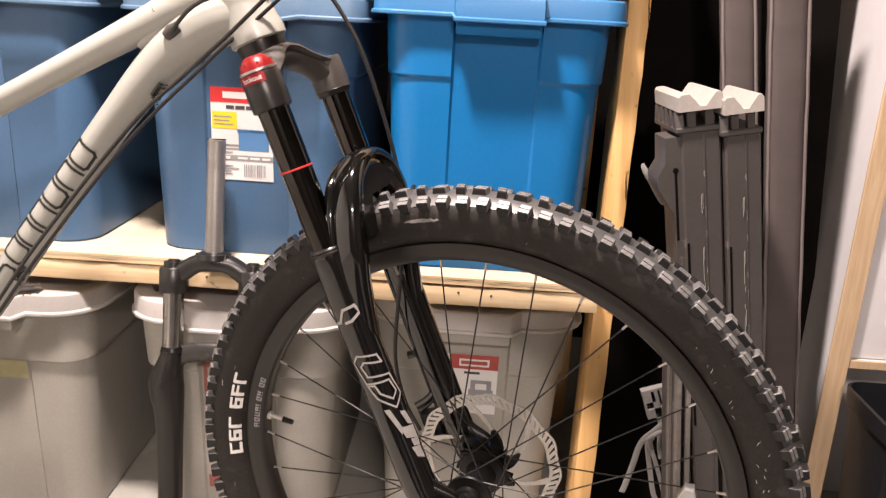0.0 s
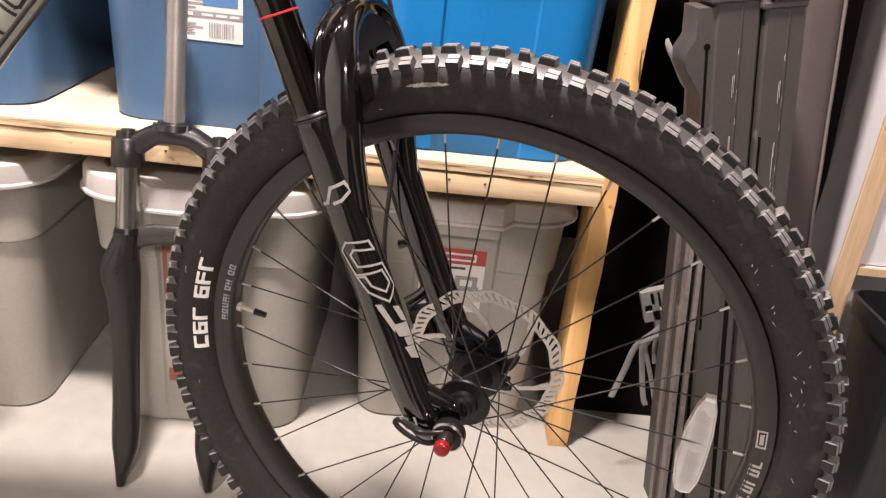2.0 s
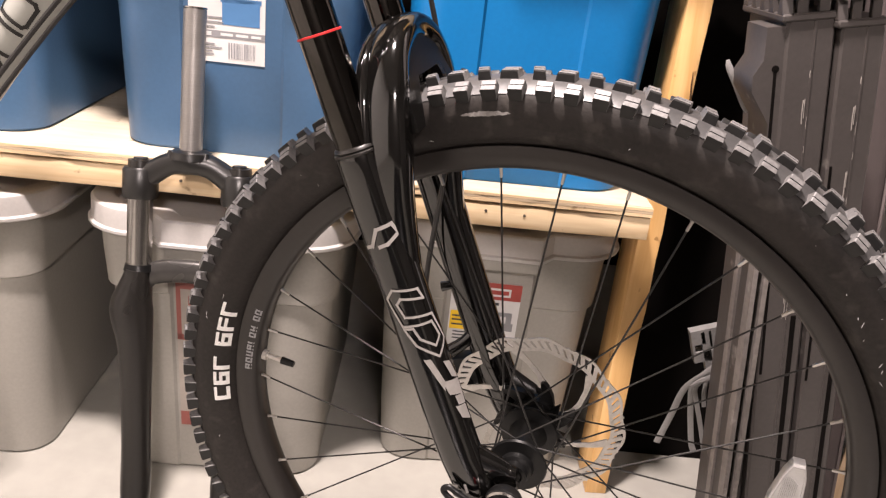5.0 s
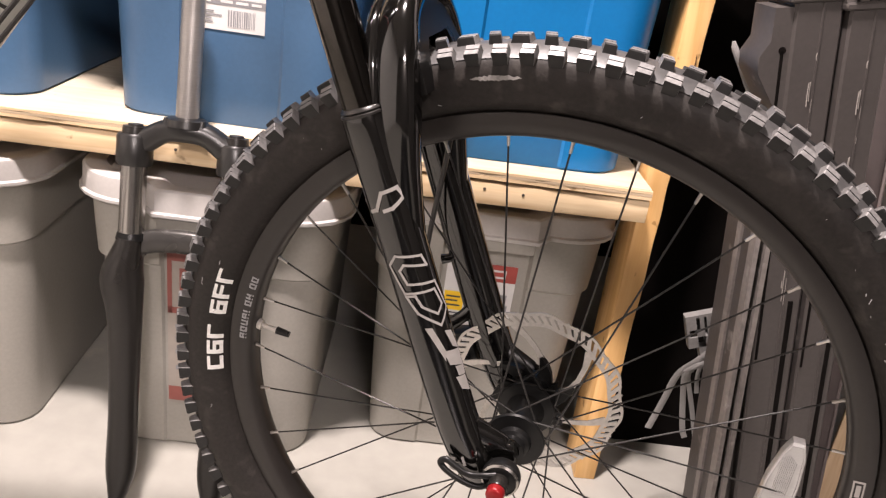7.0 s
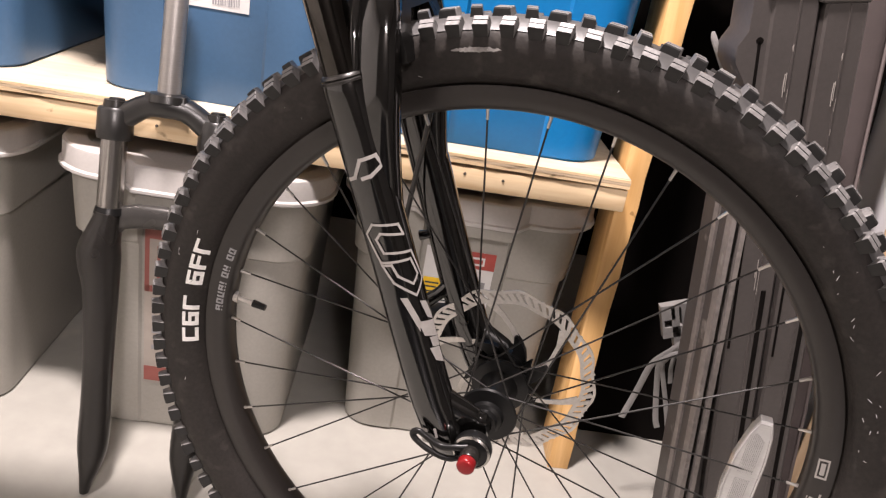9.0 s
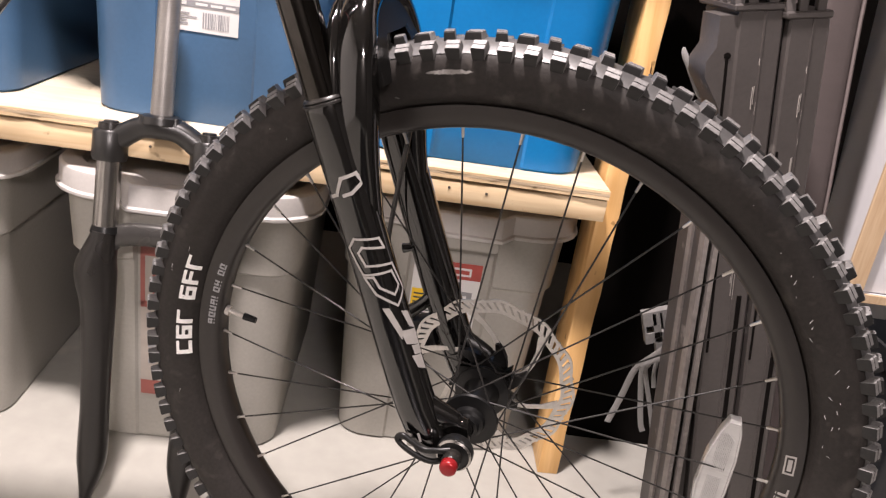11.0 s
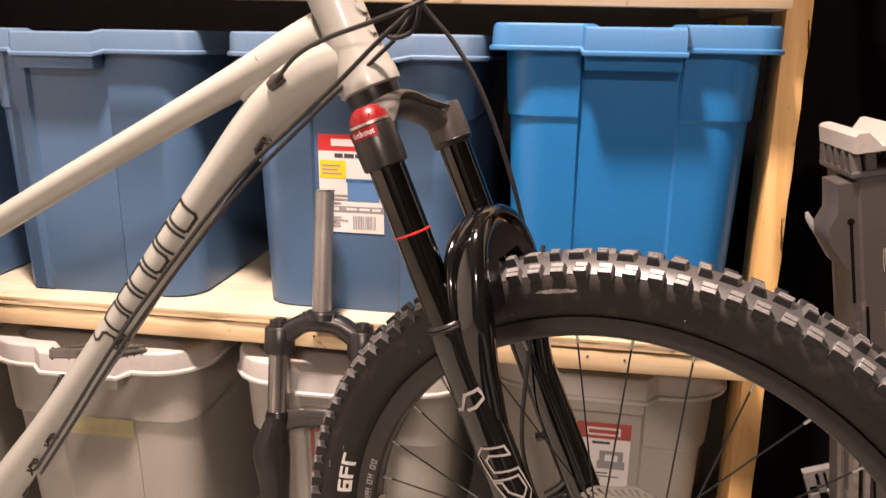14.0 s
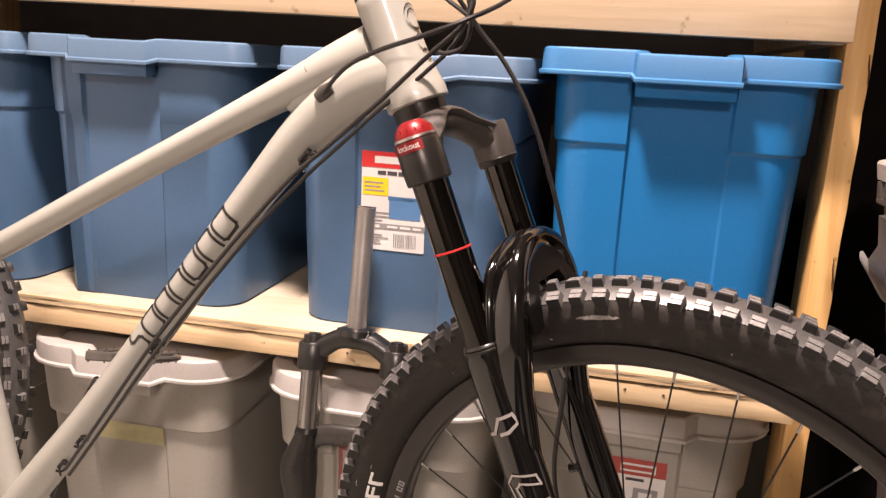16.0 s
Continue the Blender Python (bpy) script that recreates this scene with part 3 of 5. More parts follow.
printed(grey_mid, "paper_label", front_of(grey_mid, 1.06), -0.060, 0.05, 0.085, 0.345, [
    ("red frame", FADED_RED, [(0, 1, 0.93, 1, 0), (0, 0.06, 0.60, 0.93, 0), (0.0, 1, 0.60, 0.64, 0), (0.16, 0.9, 0.86, 0.89, 0), (0.16, 0.2, 0.68, 0.86, 0)]),
    ("brown panel", GREY, [(0.2, 1, 0.64, 0.86, 0)]),
    ("red foot", FADED_RED, [(0, 1, 0, 0.1, 0)]),
    ("grey lettering bars", GREY_INK, [(0.1, 0.3, 0.5, 0.53, 0), (0.1, 0.24, 0.42, 0.45, 0), (0.1, 0.28, 0.33, 0.36, 0), (0.1, 0.2, 0.22, 0.25, 0)]),
], "tall taupe label with a faded red frame", KRAFT)
left_body = own(grey_left, "body")
WORLD_OF[left_body.name] = grey_left.matrix_basis.copy()
lp = front_of(grey_left, 1.06)
part("coloured_strip", sheet(bmesh.new(), lp, -0.061, 0.061, 0.283, 0.3165), STRIP, left_body, "faded yellow-green strip")

# ---- bicycle ----
# wheel axes: x ahead, y along the axle (away), z up; frame axes: x ahead along the frame, y across, z up
WHEEL = Matrix(((0.95894, 0.28314, -0.01656, 0.15324), (-0.28362, 0.9573, -0.05599, 1.33319), (0, 0.05839, 0.99829, 0.37074), (0, 0, 0, 1)))
FRAME = Matrix(((0.9934, 0.1142, 0.0018, -0.175), (-0.1142, 0.9933, 0.0154, 1.387), (0, -0.0155, 0.9998, 0.93), (0, 0, 0, 1)))
BIKE_SIZE, BIKE_AT = 0.986, (0.1487, 1.3198, 0.0120)
bike = thing("mountain_bike", (0.15, 1.33, 0.0), "cream hardtail mountain bike with black suspension fork", "bicycle")

TYRE_R = ((0.3172, 0.0125), (0.3216, 0.0146), (0.3238, 0.0215), (0.331, 0.0275), (0.341, 0.0312), (0.350, 0.0325), (0.358, 0.0318), (0.366, 0.0275), (0.3715, 0.0205), (0.3748, 0.0105), (0.3757, 0.0))


def tyre_side(r):
    return np.interp(r, [p[0] for p in TYRE_R[:7]], [p[1] for p in TYRE_R[:7]])


def spin(theta, n=0.0, r=0.0, tip=0.0):
    """The pose of a piece on a wheel: x along the rim, y along the axle, z outwards; tip leans it about the rim, in degrees."""
    s, c = math.sin(theta), math.cos(theta)
    m = Matrix(((s, 0, c, r * c), (0, 1, 0, n), (-c, 0, s, r * s), (0, 0, 0, 1)))
    return m @ pose(0, 0, 0, tip)


def knob_mesh(name, length, width, height, skew, foot, taper=1.2, flank=1.18):
    """A tread block with a groove (sipe) along its top; taper narrows its foot on the sidewall."""
    h, w = height, width / 2
    line = [(-w * flank, -foot), (-w, h * 0.85), (-w * 0.86, h), (-w * 0.085, h), (-w * 0.05, h - 0.0010), (w * 0.05, h - 0.0010), (w * 0.085, h), (w * 0.86, h), (w, h * 0.85), (w * 1.18, -foot)]
    bm = bmesh.new()
    loops = []
    for e, k in ((-1, 0.9), (-0.9, 1.0), (0.9, 1.0), (1, 0.9)):
        loops.append([(e * length / 2 * (taper if y < -w * 1.1 else 1.0 + 0.12 * (h - z) / (h + foot)) + skew * y / w, y, z - (0.0007 if k < 1 and z > 0.8 * h else 0)) for y, z in line])
    bridge(bm, loops)
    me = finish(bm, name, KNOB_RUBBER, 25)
    me.materials.append(LIT_RUBBER)
    # tops and ends take the paler rubber, as if lit; sides stay dark
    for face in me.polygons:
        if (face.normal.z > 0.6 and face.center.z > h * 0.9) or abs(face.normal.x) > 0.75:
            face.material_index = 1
    return me


def make_wheel(owner, at, knob_objects, phase, spokes_at, n_knobs=102):
    """Tyre, rim, spokes and hub of one wheel under a thing, in the wheel's own axes."""
    half = [(r, -n) for r, n in TYRE_R] + [(r, n) for r, n in TYRE_R[-2::-1]]
    inner = [(0.3175, 0.0140), (0.3185, 0.012), (0.3185, -0.012), (0.3175, -0.0140)]
    tyre = part("tyre", revolve(bmesh.new(), half + inner, 176), RUBBER, owner, "black knobbly tyre", at, 50)
    crown_line = [(r + 0.0008, -n * 1.01) for r, n in TYRE_R[7:]] + [(r + 0.0008, n * 1.01) for r, n in TYRE_R[-2:6:-1]]
    part("tread_band", revolve(bmesh.new(), crown_line, 176, False), TREAD, tyre, "shiny tread between the knobs", at, 50)
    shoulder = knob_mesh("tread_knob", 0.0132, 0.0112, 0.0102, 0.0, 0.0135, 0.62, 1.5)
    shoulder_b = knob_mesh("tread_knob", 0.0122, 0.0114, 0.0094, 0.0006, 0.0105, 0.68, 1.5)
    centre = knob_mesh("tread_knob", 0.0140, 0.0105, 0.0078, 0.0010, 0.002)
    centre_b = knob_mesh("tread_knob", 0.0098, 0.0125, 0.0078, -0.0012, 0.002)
    step = 2 * math.pi / n_knobs
    rows = ((-0.0258, 0.3668, 37, 0.0, shoulder, shoulder_b), (-0.0050, 0.3752, 4, -0.6, centre, centre_b), (0.0258, 0.3645, -37, 0.5, shoulder, shoulder_b))
    rest = bmesh.new()
    for row, (n, r, tip, shift, mesh, other) in enumerate(rows):
        for k in range(n_knobs):
            theta = (k + shift) * step + phase
            use = other if other and k % 2 else mesh
            m = spin(theta, n + (0.0015 if (k % 2 and not other) else 0), r + (0.0008 if k % 2 else 0), tip)
            if knob_objects and row < 2:
                piece("tread_knob", use, tyre, at @ m)
            else:
                part_bm = bmesh.new()
                part_bm.from_mesh(use)
                part_bm.transform(m)
                tmp = bpy.data.meshes.new("tmp")
                part_bm.to_mesh(tmp)
                part_bm.free()
                rest.from_mesh(tmp)
                bpy.data.meshes.remove(tmp)
    tagged(part("far_tread", rest, KNOB_RUBBER, tyre, "", at, 30), kind="stuff").data.materials.append(LIT_RUBBER)
    section = [(0.3195, -0.0145), (0.3195, -0.0166), (0.314, -0.0172), (0.303, -0.0160), (0.2985, -0.0120), (0.2965, -0.006), (0.2962, 0.0), (0.2965, 0.006),
               (0.2985, 0.0120), (0.303, 0.0160), (0.314, 0.0172), (0.3195, 0.0166), (0.3195, 0.0145), (0.312, 0.0120), (0.312, -0.0120)]
    rim = part("rim", revolve(bmesh.new(), section, 128), RIM, owner, "satin black rim", at, 40)
    prof = [(0.0085, -0.050), (0.0125, -0.050), (0.0125, -0.042), (0.016, -0.040), (0.017, -0.0345), (0.0285, -0.0335), (0.0295, -0.031), (0.0285, -0.0285), (0.0175, -0.0265), (0.0155, -0.01),
            (0.0158, 0.008), (0.020, 0.018), (0.0295, 0.0205), (0.0305, 0.0235), (0.0295, 0.026), (0.022, 0.0275), (0.022, 0.043), (0.014, 0.045), (0.0125, 0.050), (0.0085, 0.050)]
    hub = part("hub", revolve(bmesh.new(), prof, 40), HUB, owner, "black alloy hub", at, 35)
    nip = revolve(bmesh.new(), [(0.0001, -0.0105), (0.0011, -0.0105), (0.0015, -0.0095), (0.0015, -0.002), (0.0019, -0.001), (0.0019, 0.001), (0.0001, 0.001)], 8, False)
    nip.transform(pose(0, 0, 0, 90))
    nip_mesh = finish(nip, "nipple", SILVER, 40)
    for k in range(32):
        theta = radians(spokes_at) + k * math.pi / 16
        theta += radians(0.85) * (math.cos(theta - radians(35)) - 1)
        near = k % 2 == 0
        sign = -1 if (k // 2) % 2 else 1
        n, rf = (-0.031, 0.0265) if near else (0.0235, 0.0275)
        alpha = theta + sign * radians(72)
        a = Vector((rf * math.cos(alpha), n, rf * math.sin(alpha)))
        b = Vector((0.2955 * math.cos(theta), (-0.002 if near else 0.002), 0.2955 * math.sin(theta)))
        bm = rod(bmesh.new(), a, b, 0.00095, seg=6)
        part("spoke", bm, SPOKE, rim, "", at)
        z = (b - a).normalized()
        q = z.to_track_quat("Z", "Y").to_matrix().to_4x4()
        piece("nipple", nip_mesh, rim, at @ Matrix.Translation(b) @ q)
    return tyre, rim, hub


tyre, rim, hub = make_wheel(bike, WHEEL, True, radians(2.22), 0.9)


# print on the tyre's side and on the rim
def on_tyre(deg, r):
    n = -(tyre_side(r) + 0.0006)
    return (r * math.cos(radians(deg)), n, r * math.sin(radians(deg)))


def on_rim(deg, r):
    n = -(np.interp(r, (0.2985, 0.303, 0.314), (0.0120, 0.0160, 0.0172)) + 0.0005)
    return (r * math.cos(radians(deg)), n, r * math.sin(radians(deg)))


bm = bmesh.new()
deg = 184.2
for k in range(6):
    if k == 3:
        deg -= 2.0
    w = 2.9
    a, b, mid = deg, deg - w, deg - w / 2
    patch(bm, a, a - 0.9, 0.3242, 0.3388, on_tyre, 1, 3)
    if k in (0, 1, 3):
        patch(bm, a, b, 0.3242, 0.3272, on_tyre, 2, 1)
    if k in (0, 1, 2, 3, 4, 5):
        patch(bm, a, b, 0.3358, 0.3388, on_tyre, 2, 1)
    if k in (1, 3, 4):
        patch(bm, a, b, 0.3300, 0.3330, on_tyre, 2, 1)
    if k in (1, 3):
        patch(bm, b + 0.9, b, 0.3242, 0.3320, on_tyre, 1, 2)
    deg -= w + 0.5
part("sidewall_print", bm, DECAL_WHITE, tyre, "bold white sidewall marks", WHEEL, 0)
bm = bmesh.new()
deg = 176.8
for k in range(9):
    patch(bm, deg, deg - 0.40, 0.3015, 0.3085, on_rim, 1, 2)
    if k != 4:
        patch(bm, deg - 0.82, deg - 1.22, 0.3015, 0.3085, on_rim, 1, 2)
        patch(bm, deg, deg - 1.2, 0.3015 if k % 3 else 0.3042, 0.3030 if k % 3 else 0.3057, on_rim, 1, 1)
        if k not in (2, 6):
            patch(bm, deg, deg - 1.2, 0.3070, 0.3085, on_rim, 1, 1)
    deg -= 1.55 if k != 6 else 2.6
part("rim_print", bm, GREY_INK, rim, "small grey rim marks", WHEEL, 0)
bm = bmesh.new()
deg = -12.0
for k in range(7):
    patch(bm, deg, deg + 0.55, 0.3020, 0.3130, on_rim, 1, 2)
    if k % 3 != 1:
        patch(bm, deg, deg + 1.6, 0.3112, 0.3130, on_rim, 1, 1)
    if k % 2:
        patch(bm, deg + 1.05, deg + 1.6, 0.3020, 0.3130, on_rim, 1, 2)
    deg += 2.1
for a, b, c, d in ((5.2, 9.2, 0.3025, 0.304), (5.2, 9.2, 0.311, 0.3125), (5.2, 5.6, 0.3025, 0.3125), (8.8, 9.2, 0.3025, 0.3125), (6.0, 8.4, 0.3055, 0.3095)):
    patch(bm, a, b, c, d, on_rim, 2, 1)
part("rim_print", bm, DECAL_GREY, rim, "pale rim marks", WHEEL, 0)
# pale scuff by the fork and moulding hairs
bm = bmesh.new()
prev = None
for k in range(33):
    f = k / 32
    a, half_w = 105.2 - 7.0 * f, 0.0026 * math.sin(math.pi * f) ** 0.6 * (0.75 + 0.5 * noise.noise(Vector((k * 0.7, 1, 2)))) + 0.0001
    mid = 0.3515 + 0.0008 * noise.noise(Vector((k * 0.35, 5, 2)))
    pair = [bm.verts.new(on_tyre(a, mid - half_w)), bm.verts.new(on_tyre(a, mid + half_w))]
    if prev:
        bm.faces.new((prev[0], prev[1], pair[1], pair[0]))
    prev = pair
part("scuff", bm, material("pale_scuffed_rubber", (0.2, 0.19, 0.18), 0.7, vary=0.4, grain=300, dust=(0.03, 0.03, 0.03), dust_at=0.5), tyre, "pale dried scuff", WHEEL, 0)
bm = bmesh.new()
rng = random.Random(3)
for k in range(46):
    d, r = (rng.uniform(-40, 200) if k < 16 else rng.uniform(-34, 52)), rng.uniform(0.330, 0.353)
    p = Vector(on_tyre(d, r))
    rod(bm, p, p + Vector((rng.uniform(-0.003, 0.003), -0.003, rng.uniform(-0.004, 0.002))), 0.00026, seg=4)
tagged(part("moulding_hairs", bm, HAIR, tyre, "", WHEEL, 0), kind="stuff")
# valve
th = radians(174.4)


def on_spoke_line(r):
    return (r * math.cos(th), 0, r * math.sin(th))


bm = rod(bmesh.new(), on_spoke_line(0.299), on_spoke_line(0.272), 0.0026, seg=10)
rod(bm, on_spoke_line(0.2962), on_spoke_line(0.2915), 0.0058, seg=10)
part("valve", bm, STEEL, rim, "alloy tyre valve with a black cap", WHEEL)
bm = rod(bmesh.new(), on_spoke_line(0.2745), on_spoke_line(0.260), 0.0042, 0.0034, seg=10)
part("valve_cap", bm, HUB, rim, "black valve cap", WHEEL)
# spoke reflector
bm = bmesh.new()
loops = []
for n, k in ((-0.007, 0.82), (-0.005, 1.0), (0.005, 1.0), (0.007, 0.82)):
    loop = []
    for x, z in ((0.0, -0.063), (0.009, -0.0615), (0.0145, -0.045), (0.0165, -0.02), (0.0165, 0.02), (0.0135, 0.05), (0.0095, 0.0635), (-0.001, 0.0635), (-0.0065, 0.05), (-0.0125, 0.02), (-0.0145, -0.02), (-0.0115, -0.048), (-0.007, -0.0605)):
        loop.append((x * k + 0.2455, n, z * (0.97 if k < 1 else 1)))
    loops.append(loop)
bridge(bm, loops)
edge = [(x * 0.93 + 0.2455 * 0.07, -0.0066, z * 0.965, 0.0011) for x, n, z in loops[1]]
sweep(bm, edge + edge[:1], (0, 1, 0), 6)
for half in (-1, 1):
    for k in range(9):
        x = 0.2405 + 0.0016 * k
        reach = 0.050 - 0.0009 * abs(k - 3) ** 1.3
        z0, z1 = sorted((half * 0.0035, half * reach))
        box(bm, x - 0.00045, x + 0.00045, -0.0079, -0.0066, z0, z1)
part("spoke_reflector", bm, REFLECTOR, rim, "clear ribbed spoke reflector", WHEEL, 30)

# brake rotor
ROTOR_N, ROTOR_R = 0.0535, 0.0970
bm = bmesh.new()
N_SLOT = 66
ring = []
for k in range(168):
    a = 2 * math.pi * k / 168
    wave = 0.0019 * math.cos(12 * a)
    ring.append((a, ROTOR_R + wave - 0.0016, ROTOR_R - 0.0044 + wave, 0.0845 + 0.5 * wave, 0.0805 + 0.5 * wave))


def flat_band(bm, inner, outer, n0, n1):
    count = len(inner)
    vs = [[bm.verts.new((q[0] * math.cos(q[1]), n, q[0] * math.sin(q[1]))) for q in row] for n in (n0, n1) for row in (inner, outer)]
    a, b, c, d = vs
    for i in range(count):
        j = (i + 1) % count
        bm.faces.new((a[i], a[j], b[j], b[i]))
        bm.faces.new((c[i], d[i], d[j], c[j]))
        bm.faces.new((a[i], c[i], c[j], a[j]))
        bm.faces.new((b[i], b[j], d[j], d[i]))


flat_band(bm, [(r2, a) for a, r1, r2, r3, r4 in ring], [(r1, a) for a, r1, r2, r3, r4 in ring], ROTOR_N - 0.0009, ROTOR_N + 0.0009)
flat_band(bm, [(r4, a) for a, r1, r2, r3, r4 in ring], [(r3, a) for a, r1, r2, r3, r4 in ring], ROTOR_N - 0.0009, ROTOR_N + 0.0009)


def strip(bm, line, widths, n0, n1):
    """A flat bar along a line of (x, z) in the wheel's plane."""
    p = [np.array(q, float) for q in line]
    loops = []
    for i, q in enumerate(p):
        t = p[min(i + 1, len(p) - 1)] - p[max(i - 1, 0)]
        t /= np.linalg.norm(t)
        s = np.array([-t[1], t[0]]) * widths[i] / 2
        loops.append([((q + s)[0], n0, (q + s)[1]), ((q - s)[0], n0, (q - s)[1]), ((q - s)[0], n1, (q - s)[1]), ((q + s)[0], n1, (q + s)[1])])
    return bridge(bm, loops)


for k in range(N_SLOT):
    a = 2 * math.pi * k / N_SLOT
    strip(bm, [(0.0825 * math.cos(a), 0.0825 * math.sin(a)), (0.0940 * math.cos(a + 0.10), 0.0940 * math.sin(a + 0.10))], (0.0040, 0.0044), ROTOR_N - 0.00085, ROTOR_N + 0.00085)
for k in range(6):
    a0 = 2 * math.pi * k / 6 + 0.3
    line = [(r * math.cos(a0 + t), r * math.sin(a0 + t)) for r, t in ((0.032, 0.0), (0.042, 0.12), (0.053, 0.28), (0.067, 0.46), (0.082, 0.62))]
    strip(bm, line, (0.009, 0.0062, 0.0052, 0.0056, 0.0095), ROTOR_N - 0.0008, ROTOR_N + 0.0008)
part("disc_rotor", bm, STEEL, bike, "slotted steel disc brake rotor", WHEEL, 30)
bm = revolve(bmesh.new(), [(0.010, 0.0435), (0.026, 0.0435), (0.026, 0.0560), (0.010, 0.0560)], 24)
for k in range(6):
    a = 2 * math.pi * k / 6 + 0.3
    rod(bm, (0.0215 * math.cos(a), 0.042, 0.0215 * math.sin(a)), (0.0215 * math.cos(a), 0.0435, 0.0215 * math.sin(a)), 0.0035, seg=8)
    arm = [(r * math.cos(a + t), r * math.sin(a + t)) for r, t in ((0.022, -0.25), (0.032, -0.08), (0.040, 0.06), (0.046, 0.16))]
    strip(bm, arm, (0.018, 0.013, 0.008, 0.003), 0.0480, 0.0560)
    fin = [(r * math.cos(a + t), r * math.sin(a + t)) for r, t in ((0.022, 0.35), (0.030, 0.42), (0.037, 0.52))]
    strip(bm, fin, (0.011, 0.007, 0.0015), 0.0405, 0.0470)
part("rotor_carrier", bm, HUB, hub, "", WHEEL, 30)

# fork, in the wheel's axes: s runs up the legs, w ahead of them
AX, AZ = -0.3762, 0.9265


def leg(s, w, n):
    w = w + 0.006 - 0.009 * s
    return (-0.0428 + AX * s + AZ * w, n, -0.003 + AZ * s - AX * w)


LEG_N = 0.072
for side, far in ((-1, False), (1, True)):
    n = side * LEG_N
    bm = bmesh.new()
    pts = [(*leg(0.334, 0, n), 0.0196), (*leg(0.325, 0, n), 0.0203), (*leg(0.30, 0, n), 0.0203), (*leg(0.27, 0, n), 0.0200), (*leg(0.2, 0, n), 0.0198), (*leg(0.06, 0, n), 0.0198),
           (*leg(0.02, 0.002, n), 0.0195), (*leg(-0.01, 0.005, n * 0.99), 0.018), (*leg(-0.026, 0.008, n * 0.98), 0.012)]
    sweep(bm, smooth_path(pts, 4), (0, 1, 0), 32, power=0.9)
    lower = part("fork_lower_leg", bm, GLOSS, bike, "gloss black lower leg with silver outline marks" if not far else "gloss black lower leg", WHEEL, 50)
    bm = bmesh.new()
    pts = [(*leg(0.03, 0.0, n * 0.97), 0.013, 0.020), (*leg(0.014, 0.018, n * 0.95), 0.010, 0.018), (*leg(0.0, 0.034, n * 0.93), 0.008, 0.0165), (*leg(-0.003, 0.046, n * 0.93), 0.007, 0.012)]
    sweep(bm, smooth_path(pts, 4), (0, 1, 0), 20)
    part("dropout", bm, HUB if far else GLOSS, lower, "", WHEEL, 50)
    bm = bmesh.new()
    sweep(bm, [(*leg(0.3315, 0, n), 0.0199), (*leg(0.3325, 0, n), 0.0208), (*leg(0.3342, 0, n), 0.0207), (*leg(0.335, 0, n), 0.0197)], (0, 1, 0), 28)
    sweep(bm, [(*leg(0.3354, 0, n), 0.0194), (*leg(0.3364, 0, n), 0.0201), (*leg(0.3385, 0, n), 0.0190), (*leg(0.3395, 0, n), 0.0178)], (0, 1, 0), 28)
    part("wiper_seal", bm, SATIN, lower, "worn wiper seal", WHEEL, 40)
    part("stanchion", sweep(bmesh.new(), [(*leg(0.33, 0, n), 0.0175), (*leg(0.52, 0, n), 0.0175)], (0, 1, 0), 28), STANCHION, bike, "polished black stanchion", WHEEL, 50)
    if not far:
        near_leg = lower
        ringb = sweep(bmesh.new(), [(*leg(0.4294, 0, n), 0.0177), (*leg(0.4297, 0, n), 0.0184), (*leg(0.4311, 0, n), 0.0184), (*leg(0.4314, 0, n), 0.0177)], (0, 1, 0), 28)
        part("travel_ring", ringb, RED_RUBBER, bike, "thin red travel ring", WHEEL, 40)
# arch over the tyre
pts = []
for n, s, w, ra, rb in ((-0.070, 0.165, 0.0, 0.011, 0.011), (-0.069, 0.225, 0.004, 0.014, 0.0155), (-0.070, 0.285, 0.015, 0.0155, 0.018), (-0.068, 0.330, 0.027, 0.0155, 0.0185), (-0.061, 0.368, 0.035, 0.0145, 0.0180), (-0.046, 0.396, 0.039, 0.0125, 0.0170), (-0.023, 0.410, 0.041, 0.012, 0.0165), (0, 0.414, 0.041, 0.012, 0.0165)):
    pts.append((*leg(s, w, n), ra, rb))
pts = pts + [(p[0], -p[1], p[2], p[3], p[4]) for p in pts[-2::-1]]
bm = bmesh.new()
path = [[float(v) for v in p] for p in smooth_path(pts, 5)]
loops = []
for i, p in enumerate(path):
    t = Vector(path[min(i + 1, len(path) - 1)][:3]) - Vector(path[max(i - 1, 0)][:3])
    t.normalize()
    fwd = Vector((AZ, 0, -AX))
    fwd = (fwd - fwd.dot(t) * t).normalized()
    out = t.cross(fwd)
    loops.append([Vector(p[:3]) + p[4] * math.copysign(abs(math.cos(a)) ** 0.75, math.cos(a)) * fwd + p[3] * math.copysign(abs(math.sin(a)) ** 0.75, math.sin(a)) * out for a in [2 * math.pi * k / 20 for k in range(20)]])
arch = part("fork_arch", bridge(bm, loops), GLOSS, bike, "gloss black arch over the tyre", WHEEL, 50)
# raised ridge along the arch's rear edge, with a trough between it and the front hoop
ridge = []
for n, s_up, w, r in ((-0.078, 0.245, -0.008, 0.004), (-0.081, 0.295, 0.000, 0.006), (-0.078, 0.335, 0.010, 0.0068), (-0.069, 0.372, 0.0175, 0.0068), (-0.052, 0.399, 0.0215, 0.0066), (-0.026, 0.4125, 0.0235, 0.0064), (0, 0.4165, 0.0235, 0.0064)):
    ridge.append((*leg(s_up, w, n), r))
ridge += [(q[0], -q[1], q[2], q[3]) for q in ridge[-2::-1]]
